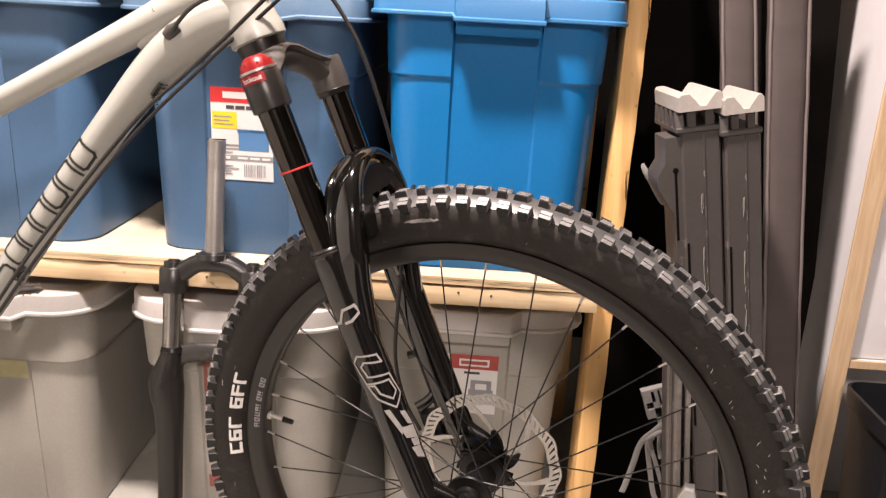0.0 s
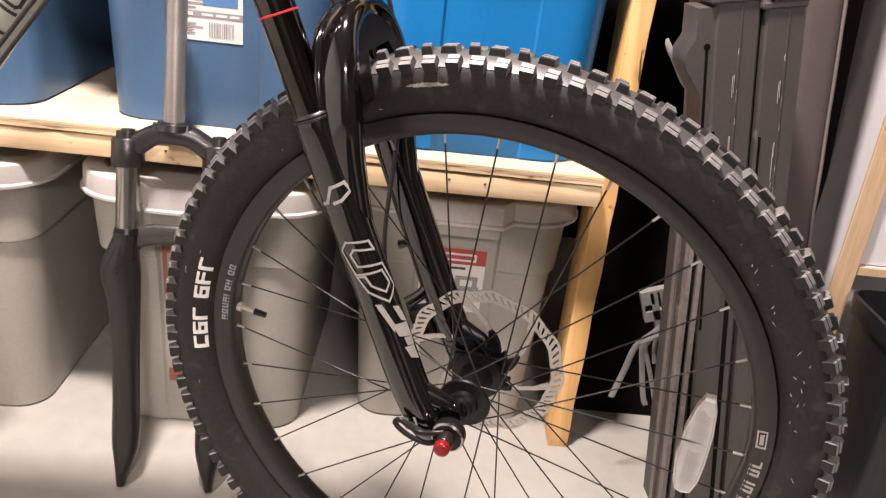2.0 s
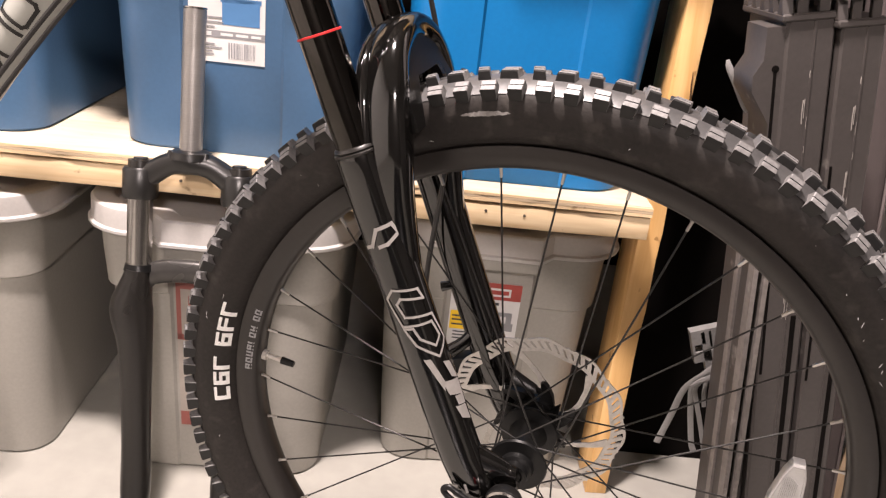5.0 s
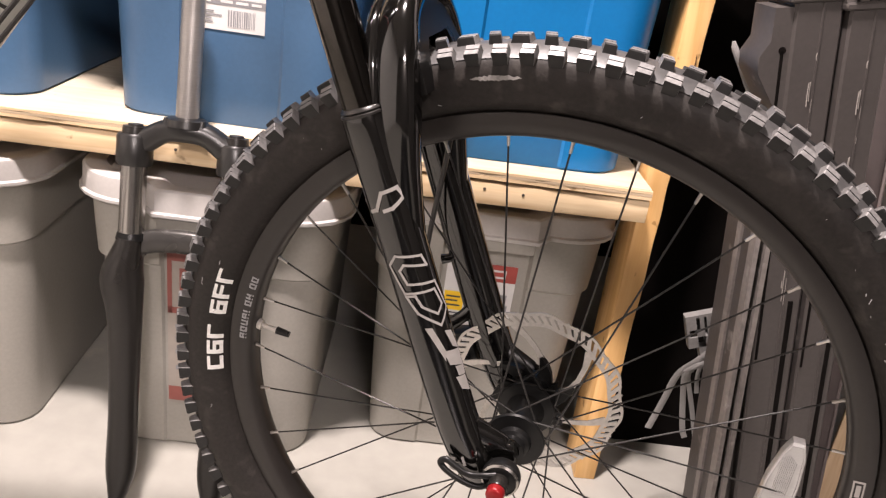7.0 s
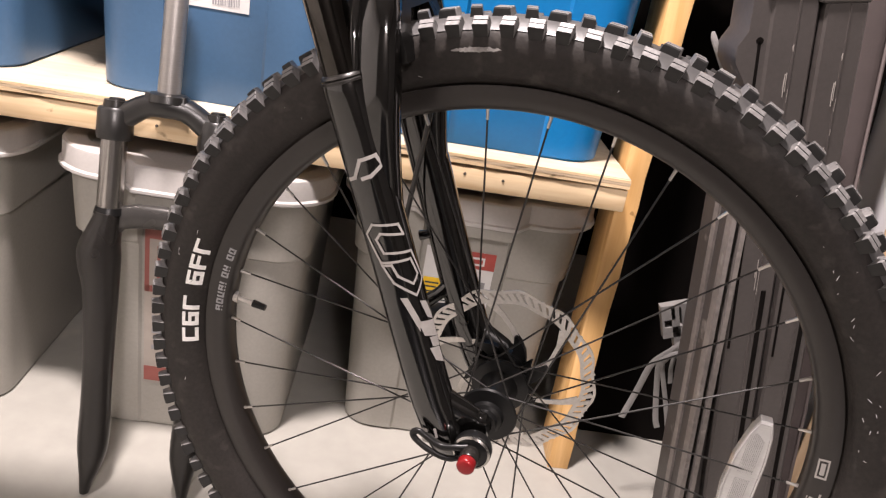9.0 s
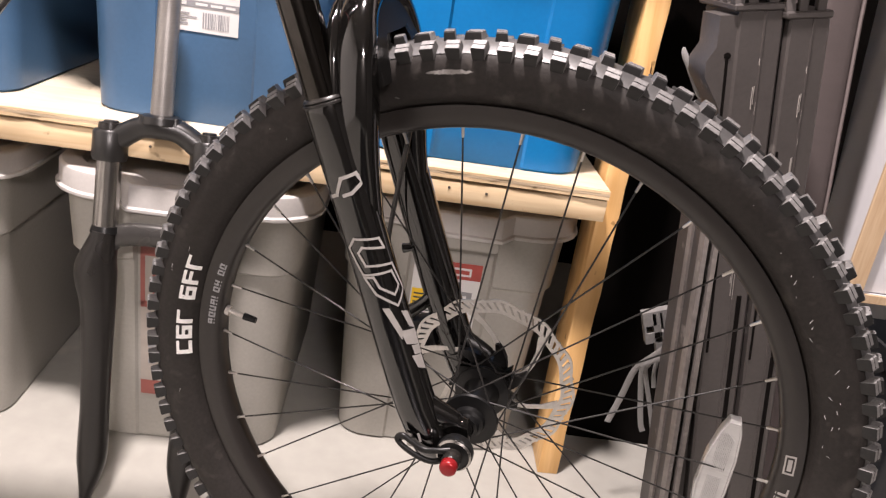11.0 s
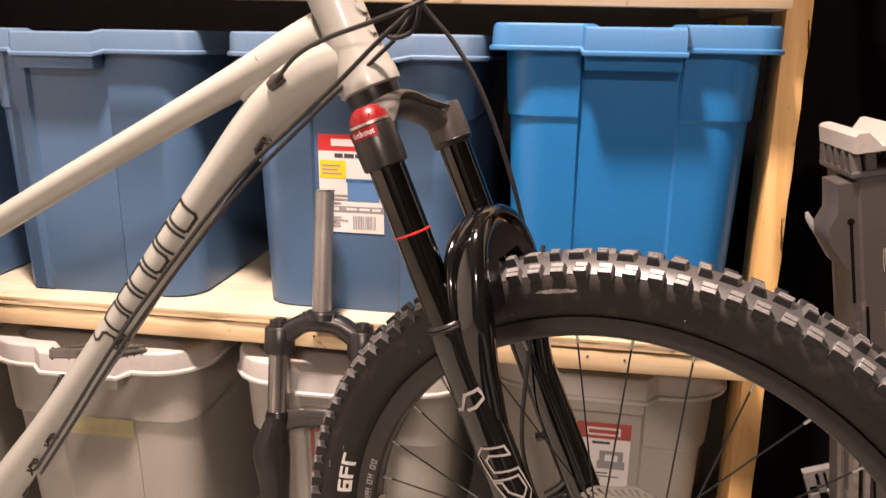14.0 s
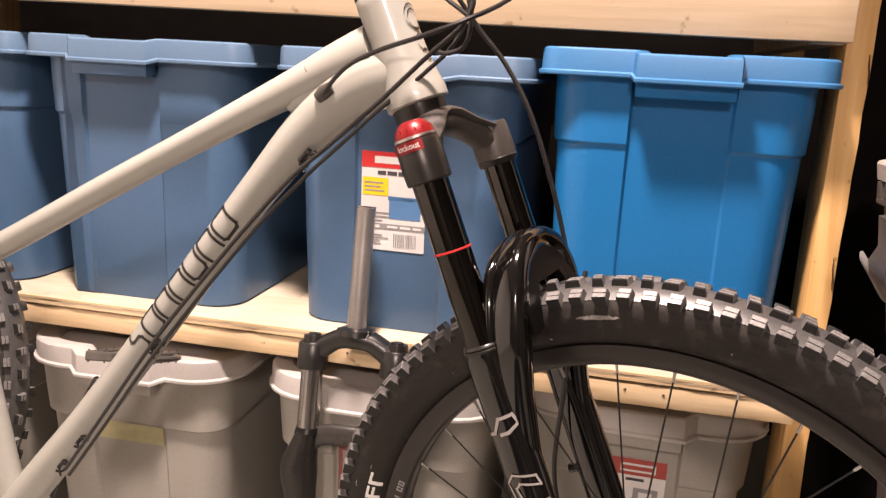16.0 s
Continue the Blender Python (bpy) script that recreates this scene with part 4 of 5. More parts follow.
part("arch_ridge", sweep(bmesh.new(), smooth_path(ridge, 5), (AZ, 0, -AX), 12), GLOSS, arch, "gloss black rear ridge", WHEEL, 50)
# web that closes the hollow of the arch towards the front
loops = []
for k in range(21):
    n = -0.062 + 0.124 * k / 20
    top_s = float(np.interp(abs(n), (0, 0.023, 0.046, 0.062), (0.412, 0.408, 0.394, 0.366)))
    low_s = float(np.interp(abs(n), (0.028, 0.042), (0.375, 0.335)))
    loops.append([leg(top_s, 0.044, n), leg(top_s, 0.052, n), leg(low_s, 0.052, n), leg(low_s, 0.044, n)])
part("arch_web", bridge(bmesh.new(), loops), SHELL, arch, "", WHEEL, 40)

# crown, knobs
bm = bmesh.new()
pts = [(*leg(0.508, 0.0, -0.072), 0.018, 0.021), (*leg(0.528, -0.004, -0.055), 0.015, 0.020), (*leg(0.546, -0.013, -0.030), 0.0145, 0.022), (*leg(0.551, -0.019, 0.0), 0.0155, 0.025),
       (*leg(0.546, -0.013, 0.030), 0.0145, 0.022), (*leg(0.528, -0.004, 0.055), 0.015, 0.020), (*leg(0.508, 0.0, 0.072), 0.018, 0.021)]
pts = [(*p[:3], p[3] * 0.86, p[4] * 0.84) for p in pts]
sweep(bm, smooth_path(pts, 5), (AX, 0, AZ), 20)
# raised flat rim along the upper edge of the arms
rib = [(*leg(0.534, 0.0, -0.066), 0.0045, 0.019), (*leg(0.543, -0.006, -0.046), 0.0055, 0.021), (*leg(0.557, -0.014, -0.022), 0.007, 0.024), (*leg(0.560, -0.019, 0.0), 0.008, 0.025),
       (*leg(0.557, -0.014, 0.022), 0.007, 0.024), (*leg(0.543, -0.006, 0.046), 0.0055, 0.021), (*leg(0.534, 0.0, 0.066), 0.0045, 0.019)]
sweep(bm, smooth_path(rib, 5), (AX, 0, AZ), 16)
crown_arms = part("fork_crown", bm, CROWN, bike, "grey-black forged fork crown", WHEEL, 45)
for n in (-0.072, 0.072):
    part("crown_socket", sweep(bmesh.new(), [(*leg(0.497, 0, n), 0.0200), (*leg(0.4985, 0, n), 0.0217), (*leg(0.512, 0, n), 0.0222), (*leg(0.535, 0, n), 0.0212), (*leg(0.538, 0, n), 0.0198)], (0, 1, 0), 28), SATIN if n < 0 else CROWN, crown_arms, "satin black socket" if n < 0 else "", WHEEL, 45)
part("socket_collar", sweep(bmesh.new(), [(*leg(0.4935, 0, 0.072), 0.0203), (*leg(0.4945, 0, 0.072), 0.0212), (*leg(0.4995, 0, 0.072), 0.0226), (*leg(0.5005, 0, 0.072), 0.0216)], (0, 1, 0), 28), SATIN, crown_arms, "satin black collar", WHEEL, 45)
n = -LEG_N
bm = sweep(bmesh.new(), [(*leg(0.536, 0, n), 0.0194), (*leg(0.5425, 0, n), 0.0194), (*leg(0.549, 0, n), 0.0165), (*leg(0.554, 0, n), 0.0128), (*leg(0.556, 0, n), 0.009)], (0, 1, 0), 28)
for k in range(14):
    a = 2 * math.pi * k / 14
    c = Vector(leg(0.5445, 0, n)) + 0.0172 * (math.cos(a) * Vector((AZ, 0, -AX)) + math.sin(a) * Vector((0, 1, 0)))
    rod(bm, c, c + 0.0045 * Vector((AX, 0, AZ)), 0.0014, 0.0006, 6)
knob = part("lockout_knob", bm, RED, bike, "red knurled lockout dial", WHEEL, 40)
part("dial_ring", sweep(bmesh.new(), [(*leg(0.5385, 0, n), 0.0199), (*leg(0.5388, 0, n), 0.0205), (*leg(0.5410, 0, n), 0.0205), (*leg(0.5413, 0, n), 0.0199)], (0, 1, 0), 28), SILVER, knob, "pale ring", WHEEL, 40)


def on_leg(radius, n):
    def place(s, phi):
        fwd = Vector((AZ, 0, -AX))
        return Vector(leg(s, 0, n)) + radius * (math.sin(phi / radius) * fwd - math.cos(phi / radius) * Vector((0, 1, 0)))
    return place


band = on_leg(0.0219, n)
part("dial_band", patch(bmesh.new(), 0.5275, 0.5372, -0.024, 0.017, band, 2, 14), RED, knob, "red band under the dial", WHEEL, 60)
band = on_leg(0.0222, n)
# small white lettering on the band
text = bpy.data.curves.new("lettering", "FONT")
text.body, text.size, text.align_x, text.align_y = "lockout", 0.0078, "CENTER", "CENTER"
holder = bpy.data.objects.new("lettering_shape", text)
scene.collection.objects.link(holder)
bpy.context.view_layer.update()
flat = bpy.data.meshes.new_from_object(holder.evaluated_get(bpy.context.evaluated_depsgraph_get()))
bpy.data.objects.remove(holder)
bm = bmesh.new()
bm.from_mesh(flat)
bpy.data.meshes.remove(flat)
for v in bm.verts:
    v.co = band(0.5325 + v.co.y, v.co.x + 0.002)
part("lettering", bm, DECAL_WHITE, knob, "small white lettering", WHEEL, 0)
bm = bmesh.new()
for k in range(10):
    a = 2 * math.pi * k / 10
    c = Vector(leg(0.530, 0, LEG_N)) + 0.0095 * (math.cos(a) * Vector((AZ, 0, -AX)) + math.sin(a) * Vector((0, 1, 0)))
    rod(bm, c, c + 0.010 * Vector((AX, 0, AZ)), 0.0032, 0.0024, 6)
rod(bm, leg(0.529, 0, LEG_N), leg(0.536, 0, LEG_N), 0.011, 0.009, 16)
part("air_cap", bm, BLUE_ALLOY, bike, "blue knurled air cap", WHEEL, 40)

# outline marks on the near leg
mark = on_leg(0.0210, -LEG_N)
bm = bmesh.new()
ribbon(bm, [(0.2542, -0.0130), (0.2555, -0.0061), (0.2692, 0.0022), (0.2707, 0.0165), (0.2616, 0.0204), (0.2547, 0.0080), (0.2538, 0.0010)], 0.0032, mark)
part("leg_lettering", bm, DECAL_GREY, near_leg, "silver-grey outline mark", WHEEL, 60)
bm = bmesh.new()
ribbon(bm, [(0.2136, -0.0021), (0.2087, 0.0203), (0.1988, 0.0231), (0.2046, 0.0030), (0.2000, -0.0019), (0.1870, 0.0017), (0.1819, 0.0270), (0.1542, 0.0340), (0.1423, 0.0204),
            (0.1589, 0.0035), (0.1762, -0.0029), (0.1752, 0.0054), (0.1643, 0.0084), (0.1533, 0.0204), (0.1600, 0.0279), (0.1757, 0.0239), (0.1789, -0.0033), (0.2052, -0.0107)], 0.0022, mark, closed=True)
part("leg_lettering", bm, DECAL_GREY, near_leg, "silver-grey outline mark", WHEEL, 60)


def four_sided(corners, place, n=4):
    """A flat mark between four corners (s, phi), laid on a surface."""
    a, b, c, d = [np.array(p) for p in corners]
    return patch(bmesh.new(), 0, 1, 0, 1, lambda u, v: place(*map(float, (a * (1 - v) + b * v) * (1 - u) + (d * (1 - v) + c * v) * u)), n, n)


mark = on_leg(0.0208, -LEG_N)
for corners in (((0.1444, 0.0051), (0.1428, 0.0115), (0.1185, 0.0175), (0.1085, 0.0150)), ((0.1362, 0.0219), (0.1326, 0.0298), (0.1124, 0.0350), (0.1184, 0.0260)),
                ((0.1184, 0.0150), (0.1122, 0.0350), (0.0955, 0.0350), (0.1035, 0.0178)), ((0.1000, 0.0225), (0.0955, 0.0352), (0.0862, 0.0340), (0.0900, 0.0235)),
                ((0.0903, 0.0197), (0.0861, 0.0330), (0.0690, 0.0345), (0.0765, 0.0228))):
    part("leg_mark", four_sided(corners, mark), DECAL_DIM, near_leg, "dull silver-grey mark", WHEEL, 60)
mark = on_leg(0.0208, -LEG_N)
bm = bmesh.new()
for k in range(3):
    patch(bm, 0.012 - k * 0.006, 0.0085 - k * 0.006, -0.014, -0.003 - 0.001 * k, mark, 1, 3)
patch(bm, 0.012, 0.002, 0.003, 0.0055, mark, 1, 1)
tagged(part("leg_print", bm, DECAL_GREY, near_leg, "", WHEEL, 60), kind="stuff")

# axle, lever
bm = rod(bmesh.new(), (0, -0.088, 0), (0, 0.085, 0), 0.0075, seg=16)
axle = part("axle", bm, SATIN, bike, "", WHEEL, 40)
bm = revolve(bmesh.new(), [(0.006, -0.082), (0.0165, -0.082), (0.0180, -0.086), (0.0180, -0.0925), (0.0140, -0.0955), (0.006, -0.0955)], 28)
part("axle_collar", bm, HUB, axle, "black axle collar", WHEEL, 40)
part("axle_ring", revolve(bmesh.new(), [(0.0150, -0.0945), (0.0172, -0.0935), (0.0176, -0.0948), (0.0155, -0.0962)], 28), CHROME, bpy.data.objects["axle_collar"], "worn bright rim", WHEEL, 40)
bm = revolve(bmesh.new(), [(0.0001, -0.1180), (0.0055, -0.1180), (0.0076, -0.1170), (0.0084, -0.1155), (0.0084, -0.1095), (0.0001, -0.1095)], 24, False)
part("axle_barrel", revolve(bmesh.new(), [(0.0001, -0.1090), (0.0086, -0.1090), (0.0092, -0.1080), (0.0092, -0.0960), (0.0001, -0.0960)], 24, False), SATIN, axle, "dark axle barrel", WHEEL, 40)
part("axle_cap", bm, RED, axle, "red axle end cap", WHEEL, 40)
bm = bmesh.new()
line = [(-0.006, -0.096, -0.004), (-0.018, -0.100, -0.0095), (-0.034, -0.101, -0.0075), (-0.050, -0.099, -0.002), (-0.056, -0.098, 0.004), (-0.051, -0.098, 0.0085), (-0.040, -0.099, 0.0045), (-0.028, -0.100, 0.001), (-0.014, -0.099, 0.004), (-0.004, -0.096, 0.006)]
sweep(bm, smooth_path([(*p, 0.0026, 0.0032) for p in line], 5), (0, 1, 0), 10)
part("axle_lever", bm, HUB, axle, "black open-loop axle lever", WHEEL, 50)
# caliper and its hose on the far leg
bm = bmesh.new()
box(bm, -0.014, 0.016, 0.036, 0.062, -0.024, 0.024, 0.006, 2)
box(bm, -0.022, -0.010, 0.050, 0.066, -0.036, 0.034, 0.004, 2)
rod(bm, (0.004, 0.033, 0.010), (0.004, 0.064, 0.010), 0.008, seg=14)
rod(bm, (0.002, 0.033, -0.012), (0.002, 0.064, -0.012), 0.007, seg=14)
cal_at = WHEEL @ Matrix.Translation(leg(0.040, -0.033, 0.031)) @ pose(0, 0, 0, 0, -22.1, 0) @ Matrix.Scale(0.85, 4)
part("brake_caliper", bm, HUB, bike, "black brake caliper", cal_at, 35)
part("caliper_mount", sweep(bmesh.new(), smooth_path([(*leg(0.100, 0.004, 0.066), 0.007, 0.009), (*leg(0.084, -0.016, 0.058), 0.006, 0.007), (*leg(0.076, -0.036, 0.052), 0.006, 0.008)], 4), (0, 1, 0), 12), GLOSS, bike, "", WHEEL, 50)
part("hose_hook", sweep(bmesh.new(), smooth_path([(*leg(0.150, -0.008, 0.064), 0.0050), (*leg(0.148, -0.018, 0.061), 0.0048), (*leg(0.148, -0.026, 0.060), 0.0056)], 4), (0, 1, 0), 10), GLOSS, bike, "", WHEEL, 50)


def in_bike(p):
    """A place in the room, in the axes in which the bicycle is built."""
    return (Vector(p) - Vector(BIKE_AT)) / BIKE_SIZE + Vector((0.15, 1.33, 0.0))


for line in ([(0.075, 1.402, 0.400), (0.052, 1.408, 0.440), (0.038, 1.401, 0.506), (0.043, 1.371, 0.618), (0.047, 1.374, 0.680), (0.052, 1.400, 0.730)],
             [(0.048, 1.430, 0.655), (0.034, 1.438, 0.719), (0.009, 1.442, 0.803), (-0.021, 1.442, 0.881), (-0.053, 1.442, 0.934), (-0.089, 1.438, 0.976), (-0.13, 1.42, 1.04), (-0.15, 1.40, 1.12)]):
    hose = smooth_path([(*in_bike(p), 0.0026) for p in line], 6)
    part("brake_hose", sweep(bmesh.new(), hose, (0, 1, 0), 8), CABLE, bike, "black brake hose")

# ---- bicycle frame ----
bm = bmesh.new()
top_c, bot_c = Vector((0.0, 0, 0.0648)), Vector((0.0472, 0, -0.0405))
axis = (top_c - bot_c).normalized()
ht = []
for k, r in ((-0.0005, 0.030), (0.0015, 0.0325), (0.012, 0.0325), (0.022, 0.0305), (0.045, 0.0272), (0.075, 0.0262), (0.105, 0.0265), (0.1145, 0.0265), (0.1155, 0.0255)):
    ht.append((*(bot_c + axis * k), r))
sweep(bm, ht, (0, 1, 0), 36)
frame_part = part("head_tube", bm, CREAM, bike, "cream head tube", FRAME, 50)
bm = bmesh.new()
sweep(bm, [(*(bot_c + axis * k), r) for k, r in ((-0.022, 0.022), (-0.020, 0.027), (-0.005, 0.0285), (-0.0006, 0.0285))], (0, 1, 0), 32)
part("crown_race", bm, SATIN, frame_part, "black lower headset cup", FRAME, 40)
bm = sweep(bmesh.new(), [(*(bot_c + axis * k), r) for k, r in ((0.1156, 0.0262), (0.1185, 0.0265), (0.1195, 0.022), (0.1205, 0.0198))], (0, 1, 0), 32)
part("headset_cap", bm, GLOSS, frame_part, "black headset cap", FRAME, 40)
bm = sweep(bmesh.new(), [(*(bot_c + axis * k), r) for k, r in ((0.1208, 0.0190), (0.1212, 0.0195), (0.2195, 0.0195), (0.22, 0.0190))], (0, 1, 0), 32)
part("headset_spacer", bm, GLOSS, frame_part, "black stem spacer", FRAME, 40)
DT = [(0.028, -0.010, 0.026, 0.030), (-0.012, -0.024, 0.0265, 0.030), (-0.052, -0.051, 0.025, 0.0275), (-0.090, -0.089, 0.0235, 0.0245), (-0.128, -0.134, 0.0225, 0.0215), (-0.1625, -0.178, 0.022, 0.0210), (-0.245, -0.287, 0.022, 0.0210),
      (-0.3225, -0.389, 0.0225, 0.0212), (-0.40, -0.486, 0.0235, 0.0222), (-0.456, -0.5525, 0.025, 0.0235), (-0.512, -0.620, 0.026, 0.0245)]
DT_PATH = smooth_path([(f, 0.0, u, ra, rb) for f, u, ra, rb in DT], 5)
part("down_tube", sweep(bmesh.new(), DT_PATH, (0, 1, 0), 36), CREAM, bike, "cream down tube with black outline marks", FRAME, 60)
down = bike.children[-1]
TT = [(-0.004, 0.012, 0.021, 0.026), (-0.045, -0.006, 0.020, 0.0225), (-0.10, -0.034, 0.019, 0.0185), (-0.2167, -0.095, 0.018, 0.0158), (-0.345, -0.163, 0.018, 0.0158), (-0.469, -0.2305, 0.018, 0.016), (-0.60, -0.30, 0.018, 0.016)]
top = part("top_tube", sweep(bmesh.new(), smooth_path([(f, 0.0, u, ra, rb) for f, u, ra, rb in TT], 5), (0, 1, 0), 28), CREAM, bike, "cream sloping top tube", FRAME, 60)
# gusset web between the tubes behind the head
bm = bmesh.new()
web = [(-0.02, 0.0, -0.008, 0.013, 0.02), (-0.055, 0.0, -0.028, 0.014, 0.018), (-0.085, 0.0, -0.046, 0.0135, 0.012), (-0.098, 0.0, -0.054, 0.009, 0.006)]
sweep(bm, smooth_path(web, 5), (0, 1, 0), 20)
part("gusset", bm, CREAM, bike, "", FRAME, 60)
bm = rod(bmesh.new(), (-0.5215, 0, -0.615), (-0.655, 0, -0.02), 0.0175, seg=24)
part("seat_tube", bm, CREAM, bike, "cream seat tube", FRAME, 50)
bm = rod(bmesh.new(), (-0.518, -0.036, -0.628), (-0.518, 0.036, -0.628), 0.0235, seg=28)
part("bottom_bracket_shell", bm, CREAM, bike, "", FRAME, 40)
# head badge
bm = bmesh.new()


def on_head(k, phi):
    r = float(np.interp(k, (0.012, 0.022, 0.045, 0.075, 0.105), (0.0325, 0.0305, 0.0272, 0.0262, 0.0265))) + 0.0008
    fwd = axis.cross(Vector((0, 1, 0)))
    if fwd.x < 0:
        fwd = -fwd
    return bot_c + axis * k + r * (math.cos(phi) * fwd - math.sin(phi) * Vector((0, 1, 0)))


for k0, kr, p0 in ((0.082, 0.0135, 0.16), (0.080, 0.010, 0.16), (0.056, 0.009, 0.14), (0.043, 0.006, 0.14)):
    ribbon(bm, [(k0 + kr * math.cos(a), p0 + kr * 34 * math.sin(a)) for a in [2 * math.pi * i / 14 for i in range(14)]], 0.0016, lambda s, t: on_head(s, t), 0.004, True)
part("head_badge", bm, DECAL_BLACK, frame_part, "black looped badge on the head tube", FRAME, 60)


# outline marks along the down tube
def on_down(dist, phi):
    """dist up the tube from its foot mark, phi round it in metres from the side that faces the camera."""
    a, b = Vector((-0.3225, 0, -0.389)), Vector((-0.1625, 0, -0.178))
    t = (b - a).normalized()
    out = t.cross(Vector((0, 1, 0)))
    if out.z < 0:
        out = -out
    ra, rb = 0.0227, 0.0217
    ang = phi / 0.022
    return a + t * dist + rb * math.sin(ang) * out - ra * math.cos(ang) * Vector((0, 1, 0))


bm = bmesh.new()
H0, H1, LW = -0.0135, 0.0200, 0.0038
d = 0.062
ribbon(bm, [(d - 0.012, H1 - 0.002), (d - 0.012, 0.007), (d - 0.008, 0.004), (d + 0.003, 0.004), (d + 0.007, 0.0), (d + 0.007, H0 + 0.003), (d + 0.003, H0)], LW, on_down)
d += 0.0175
for k, kind in enumerate("onnuno"):
    w = 0.0262
    if kind == "o":
        ribbon(bm, [(d, H0 + 0.003), (d + 0.003, H0), (d + w - 0.004, H0), (d + w, H0 + 0.004), (d + w, H1 - 0.003), (d + w - 0.003, H1), (d + 0.004, H1), (d, H1 - 0.004)], LW, on_down, closed=True)
    if kind == "n":
        ribbon(bm, [(d, H0), (d, H1)], LW, on_down)
        ribbon(bm, [(d, H1), (d + w - 0.005, H1), (d + w - 0.001, H1 - 0.005), (d + w - 0.001, H0)], LW, on_down)
    if kind == "u":
        ribbon(bm, [(d, H1), (d, H0 + 0.004), (d + 0.004, H0), (d + w - 0.005, H0), (d + w - 0.001, H0 + 0.005), (d + w - 0.001, H1)], LW, on_down)
    d += w + 0.0062
part("tube_lettering", bm, DECAL_BLACK, down, "black outline marks along the down tube", FRAME, 60)
bm = bmesh.new()
A, B = Vector((-0.10, 0, -0.034)), Vector((-0.2167, 0, -0.095))
for cx, rad in ((-0.042, 0.008), (-0.054, 0.006)):
    def on_top(s, t):
        along, out = (B - A).normalized(), Vector((-0.46, 0, 0.888))
        return A + along * s + 0.0196 * math.sin(t / 0.019) * out - 0.0196 * math.cos(t / 0.019) * Vector((0, 1, 0))
    ribbon(bm, [(cx + rad * math.cos(a), 0.008 + rad * math.sin(a)) for a in [math.pi * i / 8 - 0.6 for i in range(10)]], 0.0007, on_top)
part("tube_emblem", bm, DECAL_BLACK, top, "faint small emblem", FRAME, 60)
# cable port
bm = bmesh.new()
sweep(bm, [(-0.054, -0.0245, -0.040, 0.004, 0.006), (-0.047, -0.0265, -0.034, 0.005, 0.0075), (-0.038, -0.026, -0.028, 0.004, 0.006)], (0, 1, 0), 16)
part("cable_port", bm, CROWN, bike, "dark cable entry port", FRAME, 60)


def cable(points, r=0.0024, name="cable"):
    return part(name, sweep(bmesh.new(), smooth_path([(*p, r) for p in points], 6), (0, 1, 0), 8), CABLE, bike)


cable([(-0.232, 1.372, 0.885), (-0.214, 1.355, 0.905), (-0.19, 1.341, 0.925), (-0.155, 1.330, 0.941), (-0.113, 1.322, 0.955), (-0.072, 1.327, 0.972), (-0.045, 1.37, 0.992), (-0.028, 1.405, 1.016), (-0.02, 1.43, 1.06)])
cable([(-0.5695, 1.388, 0.407), (-0.5095, 1.380, 0.489), (-0.4305, 1.372, 0.599), (-0.3755, 1.366, 0.668), (-0.3105, 1.360, 0.746), (-0.2535, 1.356, 0.809), (-0.210, 1.352, 0.847), (-0.158, 1.346, 0.893), (-0.112, 1.342, 0.937), (-0.078, 1.338, 0.968), (-0.070, 1.34, 0.995), (-0.085, 1.345, 1.03), (-0.11, 1.35, 1.10)])
cable([(-0.572, 1.397, 0.3935), (-0.512, 1.389, 0.4745), (-0.432, 1.381, 0.5855), (-0.313, 1.369, 0.7325), (-0.251, 1.365, 0.8005), (-0.203, 1.362, 0.846), (-0.162, 1.358, 0.884), (-0.118, 1.356, 0.921), (-0.088, 1.362, 0.955), (-0.08, 1.38, 1.0), (-0.09, 1.40, 1.06)], 0.0022)
cable([(-0.108, 1.352, 0.944), (-0.095, 1.350, 0.941), (-0.078, 1.352, 0.950), (-0.074, 1.354, 0.975), (-0.080, 1.356, 1.0), (-0.094, 1.36, 1.06)])
cable([(-0.072, 1.345, 0.974), (-0.098, 1.35, 0.991), (-0.108, 1.36, 0.999), (-0.09, 1.375, 1.002), (-0.055, 1.39, 1.01), (-0.03, 1.40, 1.04)], 0.0022)
# clips that hold the cables under the tube: a foot on the paint and two open hooks
ALONG = Vector((0.612, 0, 0.791))
OUT = Vector((0.791, 0, -0.612))
for f, u in ((-0.066, -0.104), (-0.262, -0.346), (-0.380, -0.492), (-0.412, -0.533)):
    at = Vector((f - 0.006, -0.016, u + 0.003))
    bm = rod(bmesh.new(), at - ALONG * 0.009, at + ALONG * 0.009, 0.0034, seg=8)
    for e in (-0.008, 0.008):
        hook = [at + ALONG * e + OUT * (0.0085 * math.sin(a)) + Vector((0, -0.0085 * math.cos(a), 0)) for a in [math.pi * (0.1 + 1.1 * i / 7) for i in range(8)]]
        sweep(bm, [(*q, 0.0016) for q in hook], (0.612, 0, 0.791), 6)
        rod(bm, at + ALONG * e, at + ALONG * (e * 1.5) + OUT * 0.012 + Vector((0, -0.005, 0)), 0.0014, seg=6)
    part("cable_clip", bm, CABLE, bike, "black two-hook cable clip", FRAME)

# crank and far pedal
bm = bmesh.new()
sweep(bm, smooth_path([(-0.518, 0.05, -0.628, 0.010, 0.016), (-0.48, 0.066, -0.54, 0.008, 0.013), (-0.431, 0.075, -0.455, 0.009, 0.015)], 5), (0, 1, 0), 16)
rod(bm, (-0.518, -0.05, -0.628), (-0.518, 0.06, -0.628), 0.012)
rod(bm, (-0.430, 0.07, -0.451), (-0.430, 0.19, -0.451), 0.006)
